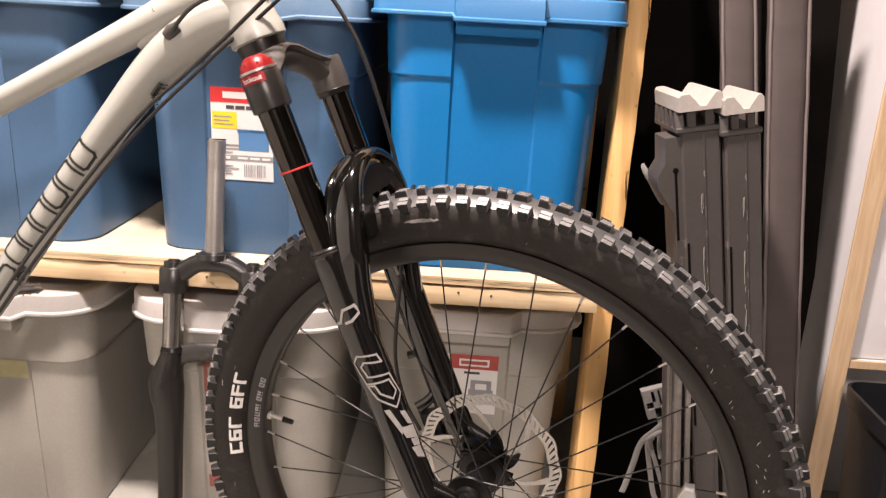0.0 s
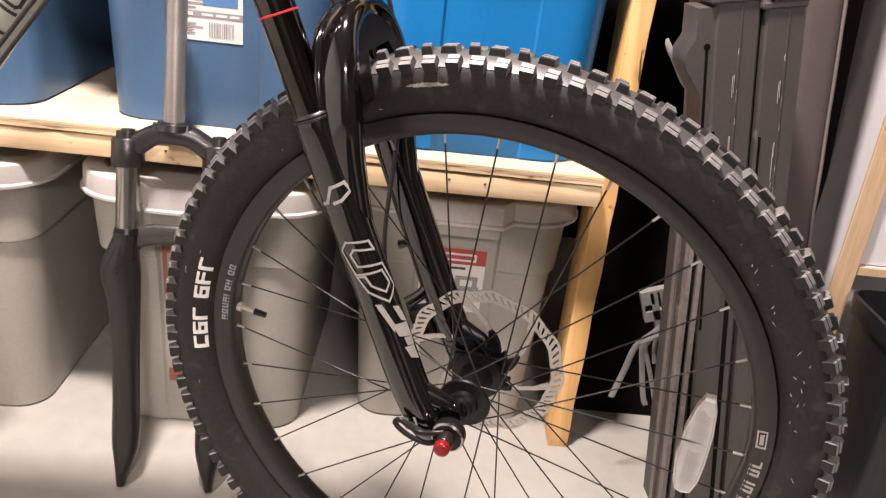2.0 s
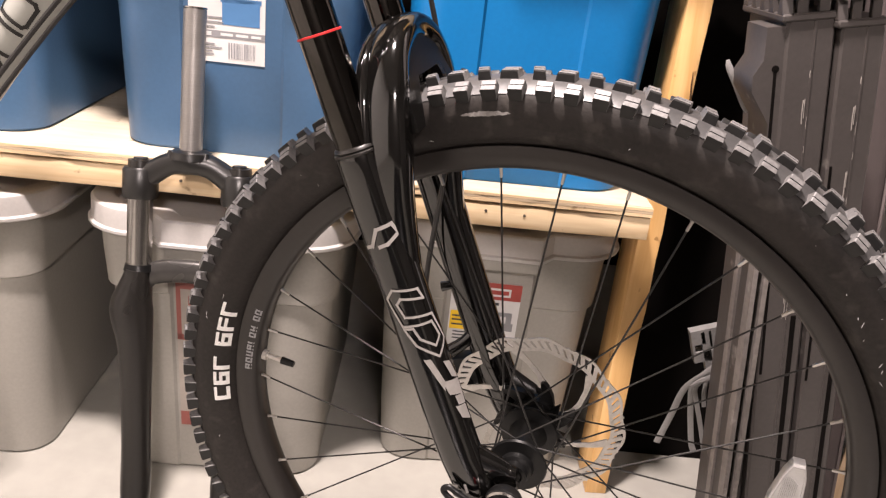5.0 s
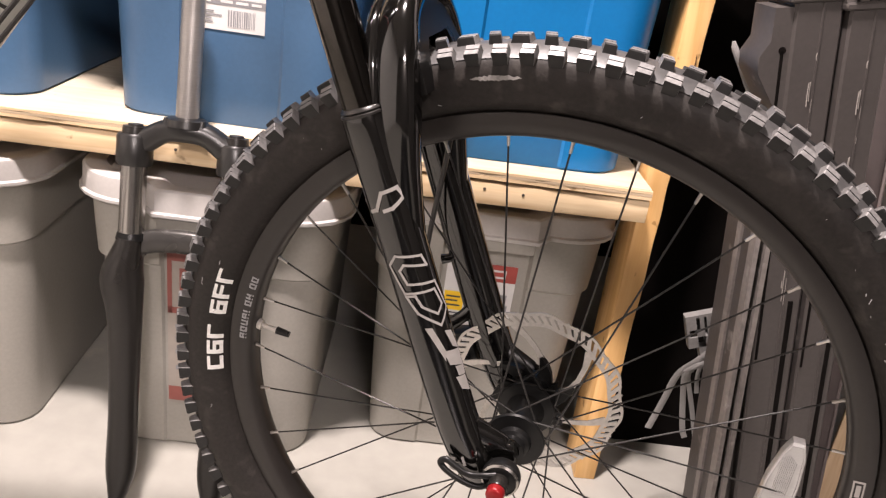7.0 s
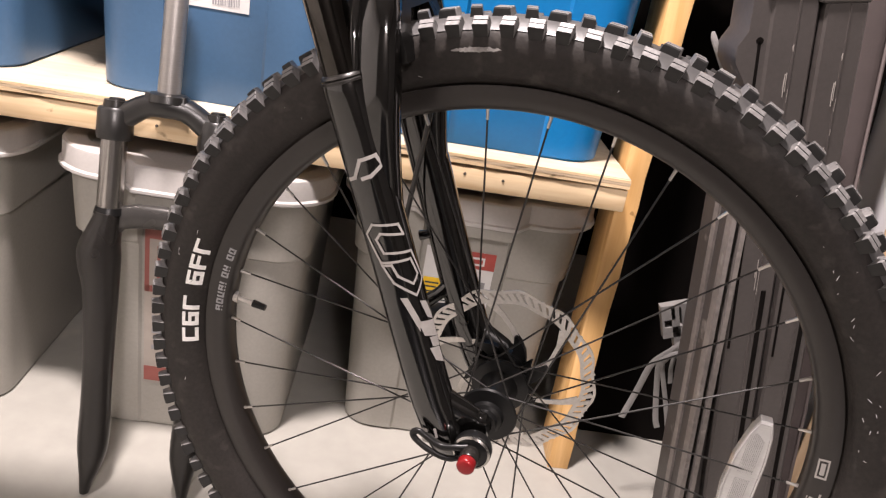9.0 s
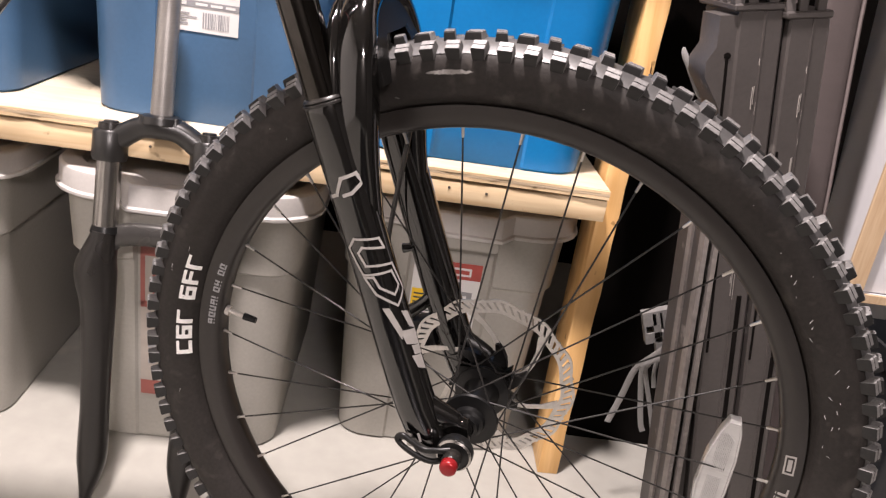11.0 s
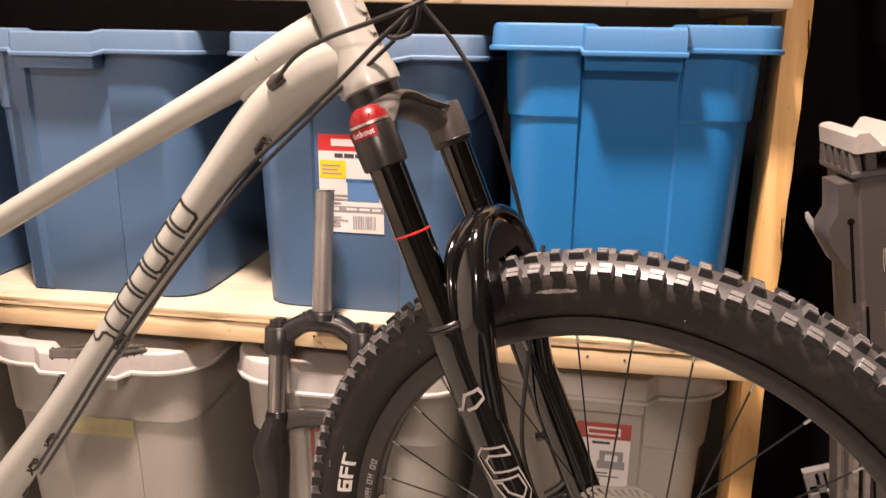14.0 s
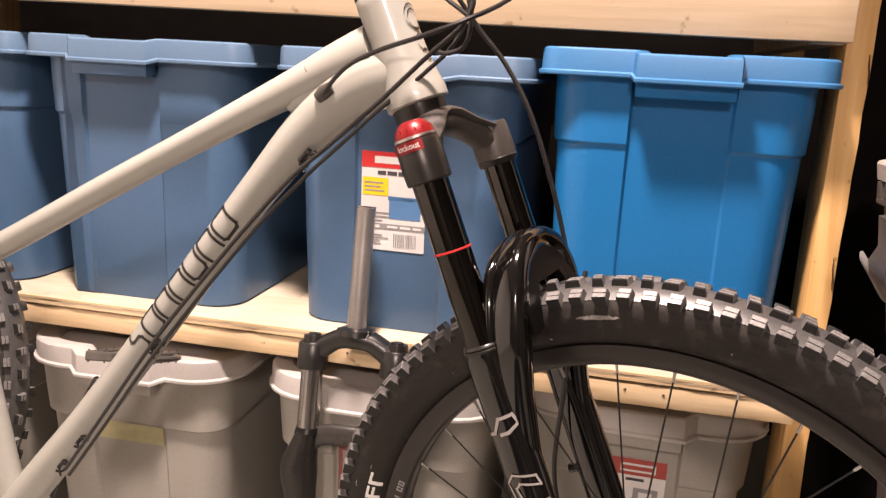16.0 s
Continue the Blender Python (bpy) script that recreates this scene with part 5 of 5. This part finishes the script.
part("crank_arm", bm, SATIN, bike, "black crank arm", FRAME, 45)
bm = bmesh.new()
tilt = pose(-0.434, 0.142, -0.437, -16, -4, 8) @ Matrix.Scale(0.98, 4)
for y0, y1 in ((-0.046, -0.038), (0.038, 0.046)):
    box(bm, -0.046, 0.046, y0, y1, -0.007, 0.007, 0.002)
for x0, x1 in ((-0.05, -0.042), (0.042, 0.05), (-0.008, 0.008)):
    box(bm, x0, x1, -0.046, 0.046, -0.0075, 0.0075, 0.002)
for x in (-0.046, -0.02, 0.02, 0.046):
    for y in (-0.042, -0.02, 0.0, 0.02, 0.042):
        if abs(x) > 0.04 or abs(y) > 0.04:
            rod(bm, (x, y, -0.0095), (x, y, 0.0095), 0.0013, seg=6)
for sx in (-1, 1):
    sweep(bm, [(sx * 0.05, -0.03, 0, 0.005, 0.006), (sx * 0.066, -0.012, 0, 0.004, 0.005), (sx * 0.066, 0.012, 0, 0.004, 0.005), (sx * 0.05, 0.03, 0, 0.005, 0.006)], (0, 0, 1), 8)
part("pedal", bm, material("grey_pedal_alloy", (0.15, 0.14, 0.128), 0.35, metal=0.7, vary=0.15), bike, "grey alloy platform pedal with pins", FRAME @ tilt, 35)
# the whole bicycle scaled about the camera's place to fit its view, wheel on the floor
bike.matrix_basis = Matrix.Translation(BIKE_AT) @ Matrix.Scale(BIKE_SIZE, 4)

# ---- loose wheel beside the shelf ----
SPARE = Matrix.Translation((-1.168, 1.574, 0.380)) @ pose(0, 0, 0, -14, 0, 0)
loose = thing("bicycle_wheel", (-1.165, 1.60, 0.0), "bicycle wheel with knobbly tyre leaning at the shelf", "bicycle wheel")
make_wheel(loose, SPARE, False, 0.0, 3.0, 68)

# ---- old fork standing on the floor ----
fork = thing("suspension_fork", (-0.272, 1.553, 0.0), "old black suspension fork standing against the shelf", "bicycle fork")
LEAN = Matrix.Translation((-0.2725, 1.553, 0.0)) @ pose(0, 0, 0, -10.2, -0.2, 1.5)
part("steerer_tube", rod(bmesh.new(), (0, 0, 0.548), (0, 0, 0.732), 0.0143, seg=28), ALLOY, fork, "bare alloy steerer tube", LEAN, 50)
part("steerer_rim", rod(bmesh.new(), (0, 0, 0.7325), (0, 0, 0.7345), 0.0147, seg=28), CHROME, bpy.data.objects["steerer_tube"], "", LEAN, 40)
bm = bmesh.new()
pts = [(-0.066, 0, 0.511, 0.018, 0.017), (-0.050, 0, 0.522, 0.017, 0.0155), (-0.026, 0, 0.537, 0.018, 0.0145), (0.0, 0, 0.541, 0.021, 0.0155), (0.026, 0, 0.537, 0.018, 0.0145), (0.050, 0, 0.522, 0.017, 0.0155), (0.066, 0, 0.511, 0.018, 0.017)]
sweep(bm, smooth_path(pts, 5), (0, 1, 0), 18, power=0.7)
for x in (-0.063, 0.063):
    sweep(bm, [(x, 0, 0.490, 0.0215), (x, 0, 0.494, 0.0228), (x, 0, 0.526, 0.0225), (x, 0, 0.530, 0.020)], (0, 1, 0), 24)
sweep(bm, [(0, 0, 0.545, 0.027), (0, 0, 0.554, 0.026), (0, 0, 0.557, 0.021)], (0, 1, 0), 24)
for x in (-0.021, 0.021):
    rod(bm, (x, -0.010, 0.546), (x, -0.010, 0.5555), 0.0075, 0.005, 12)
crown = part("crown", bm, FORK_BLACK, fork, "satin black sloping crown", LEAN, 45)
for x in (-0.063, 0.063):
    bm = rod(bmesh.new(), (x, 0, 0.530), (x, 0, 0.539), 0.0165, 0.0155, 20)
    rod(bm, (x, 0, 0.539), (x, 0, 0.542), 0.010, 0.009, 12)
    part("adjuster_cap", bm, SATIN, crown, "small black adjuster cap", LEAN, 40)
for x in (-0.063, 0.063):
    part("stanchion", rod(bmesh.new(), (x, 0, 0.36), (x, 0, 0.495), 0.0162, seg=24), CHROME, fork, "chromed stanchion", LEAN, 50)
    s = 1 if x > 0 else -1
    bm = bmesh.new()
    pts = [(x, 0, 0.395, 0.0205, 0.0175), (x + s * 0.001, 0.0, 0.385, 0.0215, 0.0185), (x + s * 0.005, 0.0, 0.366, 0.024, 0.0225), (x + s * 0.009, 0.0, 0.345, 0.025, 0.0275), (x + s * 0.008, 0.0, 0.326, 0.025, 0.0275), (x + s * 0.003, 0.0, 0.28, 0.022, 0.0225), (x, 0.0, 0.16, 0.0195, 0.0195),
           (x - s * 0.001, -0.002, 0.075, 0.0195, 0.0205), (x, -0.006, 0.04, 0.017, 0.015), (x + s * 0.002, -0.010, 0.018, 0.013, 0.009), (x + s * 0.003, -0.012, 0.001, 0.009, 0.006)]
    low = part("lower_leg", sweep(bmesh.new(), smooth_path(pts, 5), (0, 1, 0), 20), SATIN, fork, "satin black lower leg", LEAN, 50)
    part("dust_seal", rod(bmesh.new(), (x, 0, 0.393), (x, 0, 0.402), 0.0195, 0.0170, 24), HUB, low, "", LEAN, 40)
bm = bmesh.new()
pts = [(-0.058, 0.002, 0.372, 0.013, 0.012), (-0.05, 0.002, 0.386, 0.010, 0.015), (-0.03, 0.002, 0.393, 0.009, 0.016), (0, 0.002, 0.395, 0.009, 0.016), (0.03, 0.002, 0.393, 0.009, 0.016), (0.05, 0.002, 0.386, 0.010, 0.015), (0.058, 0.002, 0.372, 0.013, 0.012)]
sweep(bm, smooth_path(pts, 4), (0, 1, 0), 16)
# greyer than the black legs: part of the brace's reflection is in the colour
part("brace", bm, material("sheen_grey_casting", (0.06, 0.057, 0.054), 0.3, metal=0.5, vary=0.15), fork, "dark brace, some of its sheen put into the colour", LEAN, 50)

# ---- folded sawhorses ----


def sawhorse(at, label, ribbed=True):
    """A folded plastic sawhorse stood on end, its notched end up; x across, y back, z up its length."""
    ob = thing("folded_sawhorse", at.translation, label, "sawhorse", "folded sawhorses")
    d, h = 0.105, 0.802
    bm = bmesh.new()
    front = [(-0.027, 0.0), (-0.024, -0.003), (0.002, -0.003), (0.003, -0.0045), (0.0045, -0.0045), (0.0055, -0.003), (0.024, -0.003), (0.027, 0.0)]
    back = [(0.027, d - 0.004), (0.023, d), (-0.023, d), (-0.027, d - 0.004)]
    loops = [[(x * k, y, z) for x, y in front + back] for z, k in ((0.0, 0.9), (0.006, 1.0), (h - 0.004, 1.0), (h, 0.96))]
    body = part("beam", bridge(bm, loops), SAW, ob, "grey ribbed plastic beam", at, 30)
    # folded leg that splays a little from the beam, with two ribs along its front edge
    def out_at(z):
        return 0.036 * max(0.0, 1 - z / 0.68)

    leg_zs = [0.004 + 0.058 * k for k in range(11)]
    leg_panel = part("folded_leg", bridge(bmesh.new(), [[(-0.0275, 0.012, z), (-0.0275, 0.095, z), (-0.0295 - out_at(z), 0.095, z), (-0.0295 - out_at(z), 0.012, z)] for z in leg_zs]), SAW, ob, "grey folded plastic leg", at, 30)
    for rx, ry0, ry1 in ((-0.0300, -0.004, 0.0115), (-0.0165, -0.0055, 0.0115), (-0.0300, 0.040, 0.052)) if ribbed else ():
        loops = [[(rx - out_at(z) - 0.0035, ry1, z), (rx - out_at(z) - 0.0030, ry0, z), (rx - out_at(z) + 0.0030, ry0, z), (rx - out_at(z) + 0.0035, ry1, z)] for z in leg_zs]
        part("rib", bridge(bmesh.new(), loops), SAW_LIT, leg_panel, "scuffed rib, its side light put into a paler grey", at, 30)
    # near-black strips on the faces: shade of slot and groove, not cut in
    bm = bmesh.new()
    box(bm, -0.0238, -0.0205, -0.0042, -0.0028, 0.36, h - 0.155, 0.0003)
    part("slot", bm, DARK, body, "dark strip for a long slot's shade", at)
    for gx, gw in ((0.013, 0.0030),):
        part("groove", cube(gx - gw, gx + gw, -0.0046, -0.0028, 0.03, h - 0.36, 0.0003), DARK, body, "dark strip for a groove's shade", at)
    if ribbed:
        # hinge plate beside the beam's upper end; a dark shape paints its keyhole slot's shade
        side = [(-0.0272, h - 0.004), (-0.0480, h - 0.004), (-0.0495, h - 0.040), (-0.0605, h - 0.056), (-0.0605, h - 0.074), (-0.0390, 0.690), (-0.0375, 0.60), (-0.0272, 0.60)]
        plate = bridge(bmesh.new(), [[(x * k, y, z) for x, z in side] for y, k in ((0.000, 0.985), (0.002, 1.0), (0.053, 1.0), (0.056, 0.985))])
        part("hinge_plate", plate, SAW, body, "grey hinge plate", at)
        bm = bmesh.new()
        box(bm, -0.0370, -0.0335, -0.0008, 0.0006, h - 0.150, h - 0.050, 0.0003)
        rod(bm, (-0.03525, -0.0008, h - 0.050), (-0.03525, 0.0006, h - 0.050), 0.0042, seg=12)
        part("slot", bm, DARK, body, "dark shape for a keyhole slot's shade", at)
    # teeth under the cap
    bm = bmesh.new()
    box(bm, -0.034, 0.028, -0.006, d + 0.004, h + 0.0005, h + 0.009, 0.002)
    for k in range(5):
        y = 0.004 + k * 0.024
        loops = [[(x, y - q, h + 0.0085), (x, y + q, h + 0.0085), (x, y + q * 0.3, h + 0.029), (x, y - q * 0.3, h + 0.029)] for x, q in ((-0.0335, 0.007), (-0.022, 0.007))]
        bridge(bm, loops)
    for k in range(2):
        box(bm, -0.018 + k * 0.024, -0.006 + k * 0.024, -0.004, 0.004, h + 0.0085, h + 0.030, 0.001)
    part("teeth", bm, SAW, body, "", at)
    # notched cap
    prof = [(-0.031, 0.0305), (0.029, 0.0305), (0.029, 0.049), (0.0255, 0.053), (0.0205, 0.053), (0.006, 0.036), (-0.002, 0.036), (-0.0165, 0.053), (-0.028, 0.053), (-0.031, 0.050)]
    loops = [[(x * k, y, h + z) for x, z in prof] for y, k in ((-0.012, 0.96), (-0.009, 1.0), (d + 0.006, 1.0), (d + 0.009, 0.96))]
    part("notched_cap", bridge(bmesh.new(), loops), SAW_CAP, ob, "pale notched end cap", at, 30)
    # long scratches down the front
    rng = random.Random(7)
    bm = bmesh.new()
    for line in range(3):
        x, z = rng.choice((-0.004, 0.0, 0.004)) + rng.uniform(-0.003, 0.003), h - rng.uniform(0.03, 0.09)
        while z > h - 0.34:
            run = rng.uniform(0.006, 0.05)
            wide = rng.uniform(0.0001, 0.00025)
            loops = [[(x + dx - wide, -0.0048, zz), (x + dx + wide, -0.0048, zz), (x + dx + wide, -0.0030, zz), (x + dx - wide, -0.0030, zz)] for zz, dx in ((z, 0.0), (z - run / 2, rng.uniform(-0.0006, 0.0006)), (z - run, 0.0))]
            bridge(bm, loops)
            z -= run + rng.uniform(0.004, 0.07)
            x += rng.uniform(-0.0005, 0.0005)
    tagged(part("wear", bm, SAW_CAP, body, "", at), kind="stuff")
    return ob


S_LEAN = -10.1
saw_a = sawhorse(pose(0.566, 1.562, 0.006, 0, S_LEAN, 3), "grey folded plastic sawhorse with frayed strap, pale cap")
sawhorse(pose(0.621, 1.556, 0.006, 0, S_LEAN, 3) @ Matrix.Diagonal((0.9, 1, 1, 1)), "grey folded plastic sawhorse, pale notched cap", False)
# strip along the hinge plate's lower edge; the light on it is its colour
bm = sweep(bmesh.new(), smooth_path([(0.3665, 1.6135, 0.737, 0.002, 0.002), (0.370, 1.6135, 0.729, 0.0025, 0.004), (0.381, 1.6135, 0.713, 0.0025, 0.0042), (0.398, 1.6135, 0.687, 0.0025, 0.004), (0.4035, 1.6135, 0.679, 0.002, 0.002)], 5), (0, 1, 0), 12)
part("hinge_arm", bm, STRAP, saw_a, "pale arm along the hinge plate's lit edge", smooth=40)
# tilted latch plate with square holes and a slot, and the loose webbing tied to it
LATCH_AT = Matrix(((0.94, 0, -0.34, 0.4327), (0, 1, 0, 1.675), (0.34, 0, 0.94, 0.3302), (0, 0, 0, 1)))
us = (-0.003, 0.0005, 0.0115, 0.0165, 0.0225, 0.0260, 0.0285, 0.048)
vs = (-0.100, -0.062, -0.046, -0.030, -0.013, -0.001, 0.018, 0.022)


def latch_solid(u, v):
    if 0.0005 < u < 0.0115 and -0.013 < v < -0.001:
        return False
    if 0.0225 < u < 0.0260 and -0.013 < v < 0.018:
        return False
    if 0.0165 < u < 0.0285 and -0.062 < v < -0.046:
        return False
    return u > (-1 if v > -0.03 else 0.0115 if v > -0.062 else 0.0165)


bm = bmesh.new()
for u0, u1 in zip(us, us[1:]):
    for v0, v1 in zip(vs, vs[1:]):
        if latch_solid((u0 + u1) / 2, (v0 + v1) / 2):
            box(bm, u0, u1, -0.007, 0.007, v0, v1)
bmesh.ops.remove_doubles(bm, verts=bm.verts, dist=0.00001)
inner = [f for f in bm.faces if all(len(e.link_faces) > 2 for e in f.edges)]
bmesh.ops.delete(bm, geom=inner, context="FACES")
latch = part("latch", bm, LATCH, saw_a, "pale grey latch plate with square holes", LATCH_AT)
for line, wide in (([(0.4746, 1.660, 0.314), (0.4533, 1.660, 0.2888), (0.4324, 1.664, 0.2596), (0.4243, 1.668, 0.2122), (0.4133, 1.670, 0.1594)], 0.0052),
                   ([(0.4480, 1.661, 0.2720), (0.4430, 1.664, 0.2600), (0.4525, 1.669, 0.2170), (0.4650, 1.670, 0.1660), (0.4720, 1.670, 0.1500)], 0.0044),
                   ([(0.4500, 1.660, 0.2730), (0.4480, 1.662, 0.2588), (0.4686, 1.667, 0.2050), (0.4831, 1.668, 0.1639), (0.4945, 1.669, 0.1265)], 0.0036),
                   ([(0.4600, 1.661, 0.2800), (0.4625, 1.664, 0.2560), (0.4687, 1.666, 0.2314)], 0.0034),
                   ([(0.4400, 1.6585, 0.2680), (0.4470, 1.657, 0.2765), (0.4560, 1.657, 0.2830), (0.4660, 1.6585, 0.2870)], 0.0046)):
    bm = sweep(bmesh.new(), smooth_path([(*p, 0.0006, wide) for p in line], 5), (0, 1, 0), 8)
    part("strap", bm, STRAP, latch, "loose pale webbing strap")

# ---- fabric-covered folded chair behind them ----
chair = thing("folded_fabric_chair", (0.62, 1.76, 0.0), "folded taupe fabric chair leaning by the sawhorses", "folding chair")


def padded(x, y, w, thick, z0, z1, lean):
    bm = bmesh.new()
    loops = []
    for k in range(25):
        z = z0 + (z1 - z0) * k / 24
        off = 0.003 * noise.noise(Vector((z * 14, x * 9, 1)))
        puff = 1 + 0.16 * noise.noise(Vector((z * 30, x * 5, 6)))
        cx = x - lean * z
        loop = []
        for i in range(14):
            a = 2 * math.pi * i / 14
            ca, sa = math.cos(a), math.sin(a)
            loop.append((cx + off + w / 2 * math.copysign(abs(ca) ** 0.5, ca), y + thick / 2 * puff * math.copysign(abs(sa) ** 0.7, sa), z))
        loops.append(loop)
    return bridge(bm, loops)


for x, y, w, z1, lean in ((0.664, 1.745, 0.050, 1.12, 0.165), (0.718, 1.735, 0.058, 1.14, 0.145)):
    panel = part("fabric_panel", padded(x, y, w, 0.035, 0.0, z1, lean), FABRIC, chair, "taupe woven fabric panel, creased", smooth=60)
    bm = bmesh.new()
    for e in (-1, 1):
        sweep(bm, [(x - lean * z + e * w * 0.49 + 0.0015 * noise.noise(Vector((z * 15, e, 2))), y - 0.012, z, 0.0028) for z in [z1 * k / 30 for k in range(31)]], (0, 1, 0), 6)
    part("piping", bm, FABRIC_PIPING, panel, "pale piping along the edges")
# darker strip that fills the gap between the two panels
part("inner_fold", padded(0.704, 1.768, 0.05, 0.02, 0.0, 1.1, 0.165), material("dark_fabric", (0.03, 0.025, 0.023), 0.9, vary=0.2, grain=400, bump=0.4), chair, "darker fabric strip between the panels", smooth=60)

# ---- near-black sheet behind ----
board_ob = thing("black_board", (0.56, 1.9, 0.0), "near-black sheet that fills the dark area behind the sawhorses", "board")
# assumed sheet: a near-black surface for the dark area beside the post
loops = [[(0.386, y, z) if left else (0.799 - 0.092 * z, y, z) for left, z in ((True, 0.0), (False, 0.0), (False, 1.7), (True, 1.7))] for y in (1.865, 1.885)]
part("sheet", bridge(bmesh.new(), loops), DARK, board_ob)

# ---- cabinet with white panels ----
cab = thing("cabinet", (0.98, 1.85, 0.0), "white laminate cabinet with birch-edged front", "cabinet")
part("side_panel", cube(0.752, 0.784, 1.752, 1.985, 0.0, 1.5, 0.001), LAMINATE, cab, "pale laminate side")
part("edge_band", cube(0.7505, 0.7855, 1.7455, 1.7515, 0.0, 1.5, 0.001), BIRCH, cab, "birch edge band")
part("shelf", cube(0.7845, 1.25, 1.7535, 1.985, 0.384, 0.398, 0.001), LAMINATE, cab, "white shelf")
part("shelf_edge", cube(0.7865, 1.25, 1.7475, 1.753, 0.3835, 0.3985, 0.001), BIRCH, cab, "birch shelf edge")
part("back_panel", cube(0.7845, 1.25, 1.9855, 1.993, 0.0, 1.5), LAMINATE, cab)
part("side_panel", cube(1.251, 1.283, 1.752, 1.985, 0.0, 1.5, 0.001), LAMINATE, cab)
part("upper_front", cube(0.787, 1.25, 1.758, 1.772, 0.3995, 1.5, 0.001), LAMINATE, cab, "white front panel")

# ---- black bin ----
bin_ob = thing("waste_bin", (0.94, 1.66, 0.0), "black ribbed plastic bin on the floor", "bin")
loops = []
for z, hw, y0, y1 in ((0.0, 0.115, 1.575, 1.72), (0.005, 0.12, 1.57, 1.725), (0.33, 0.140, 1.552, 1.738), (0.333, 0.147, 1.545, 1.742), (0.362, 0.148, 1.544, 1.743), (0.364, 0.144, 1.548, 1.739), (0.30, 0.137, 1.556, 1.734), (0.02, 0.118, 1.574, 1.722)):
    loops.append([(0.925 + x, y, z) for x, y in outline(hw, y0, y1, 0.03, 0.0, 0.0, 0.05)])
body = part("body", bridge(bmesh.new(), loops), BIN, bin_ob, smooth=30)
bm = bmesh.new()
for z in (0.26, 0.31):
    box(bm, 0.80, 1.05, 1.553, 1.5565, z, z + 0.012, 0.001)
part("rib", bm, BIN, body, "")
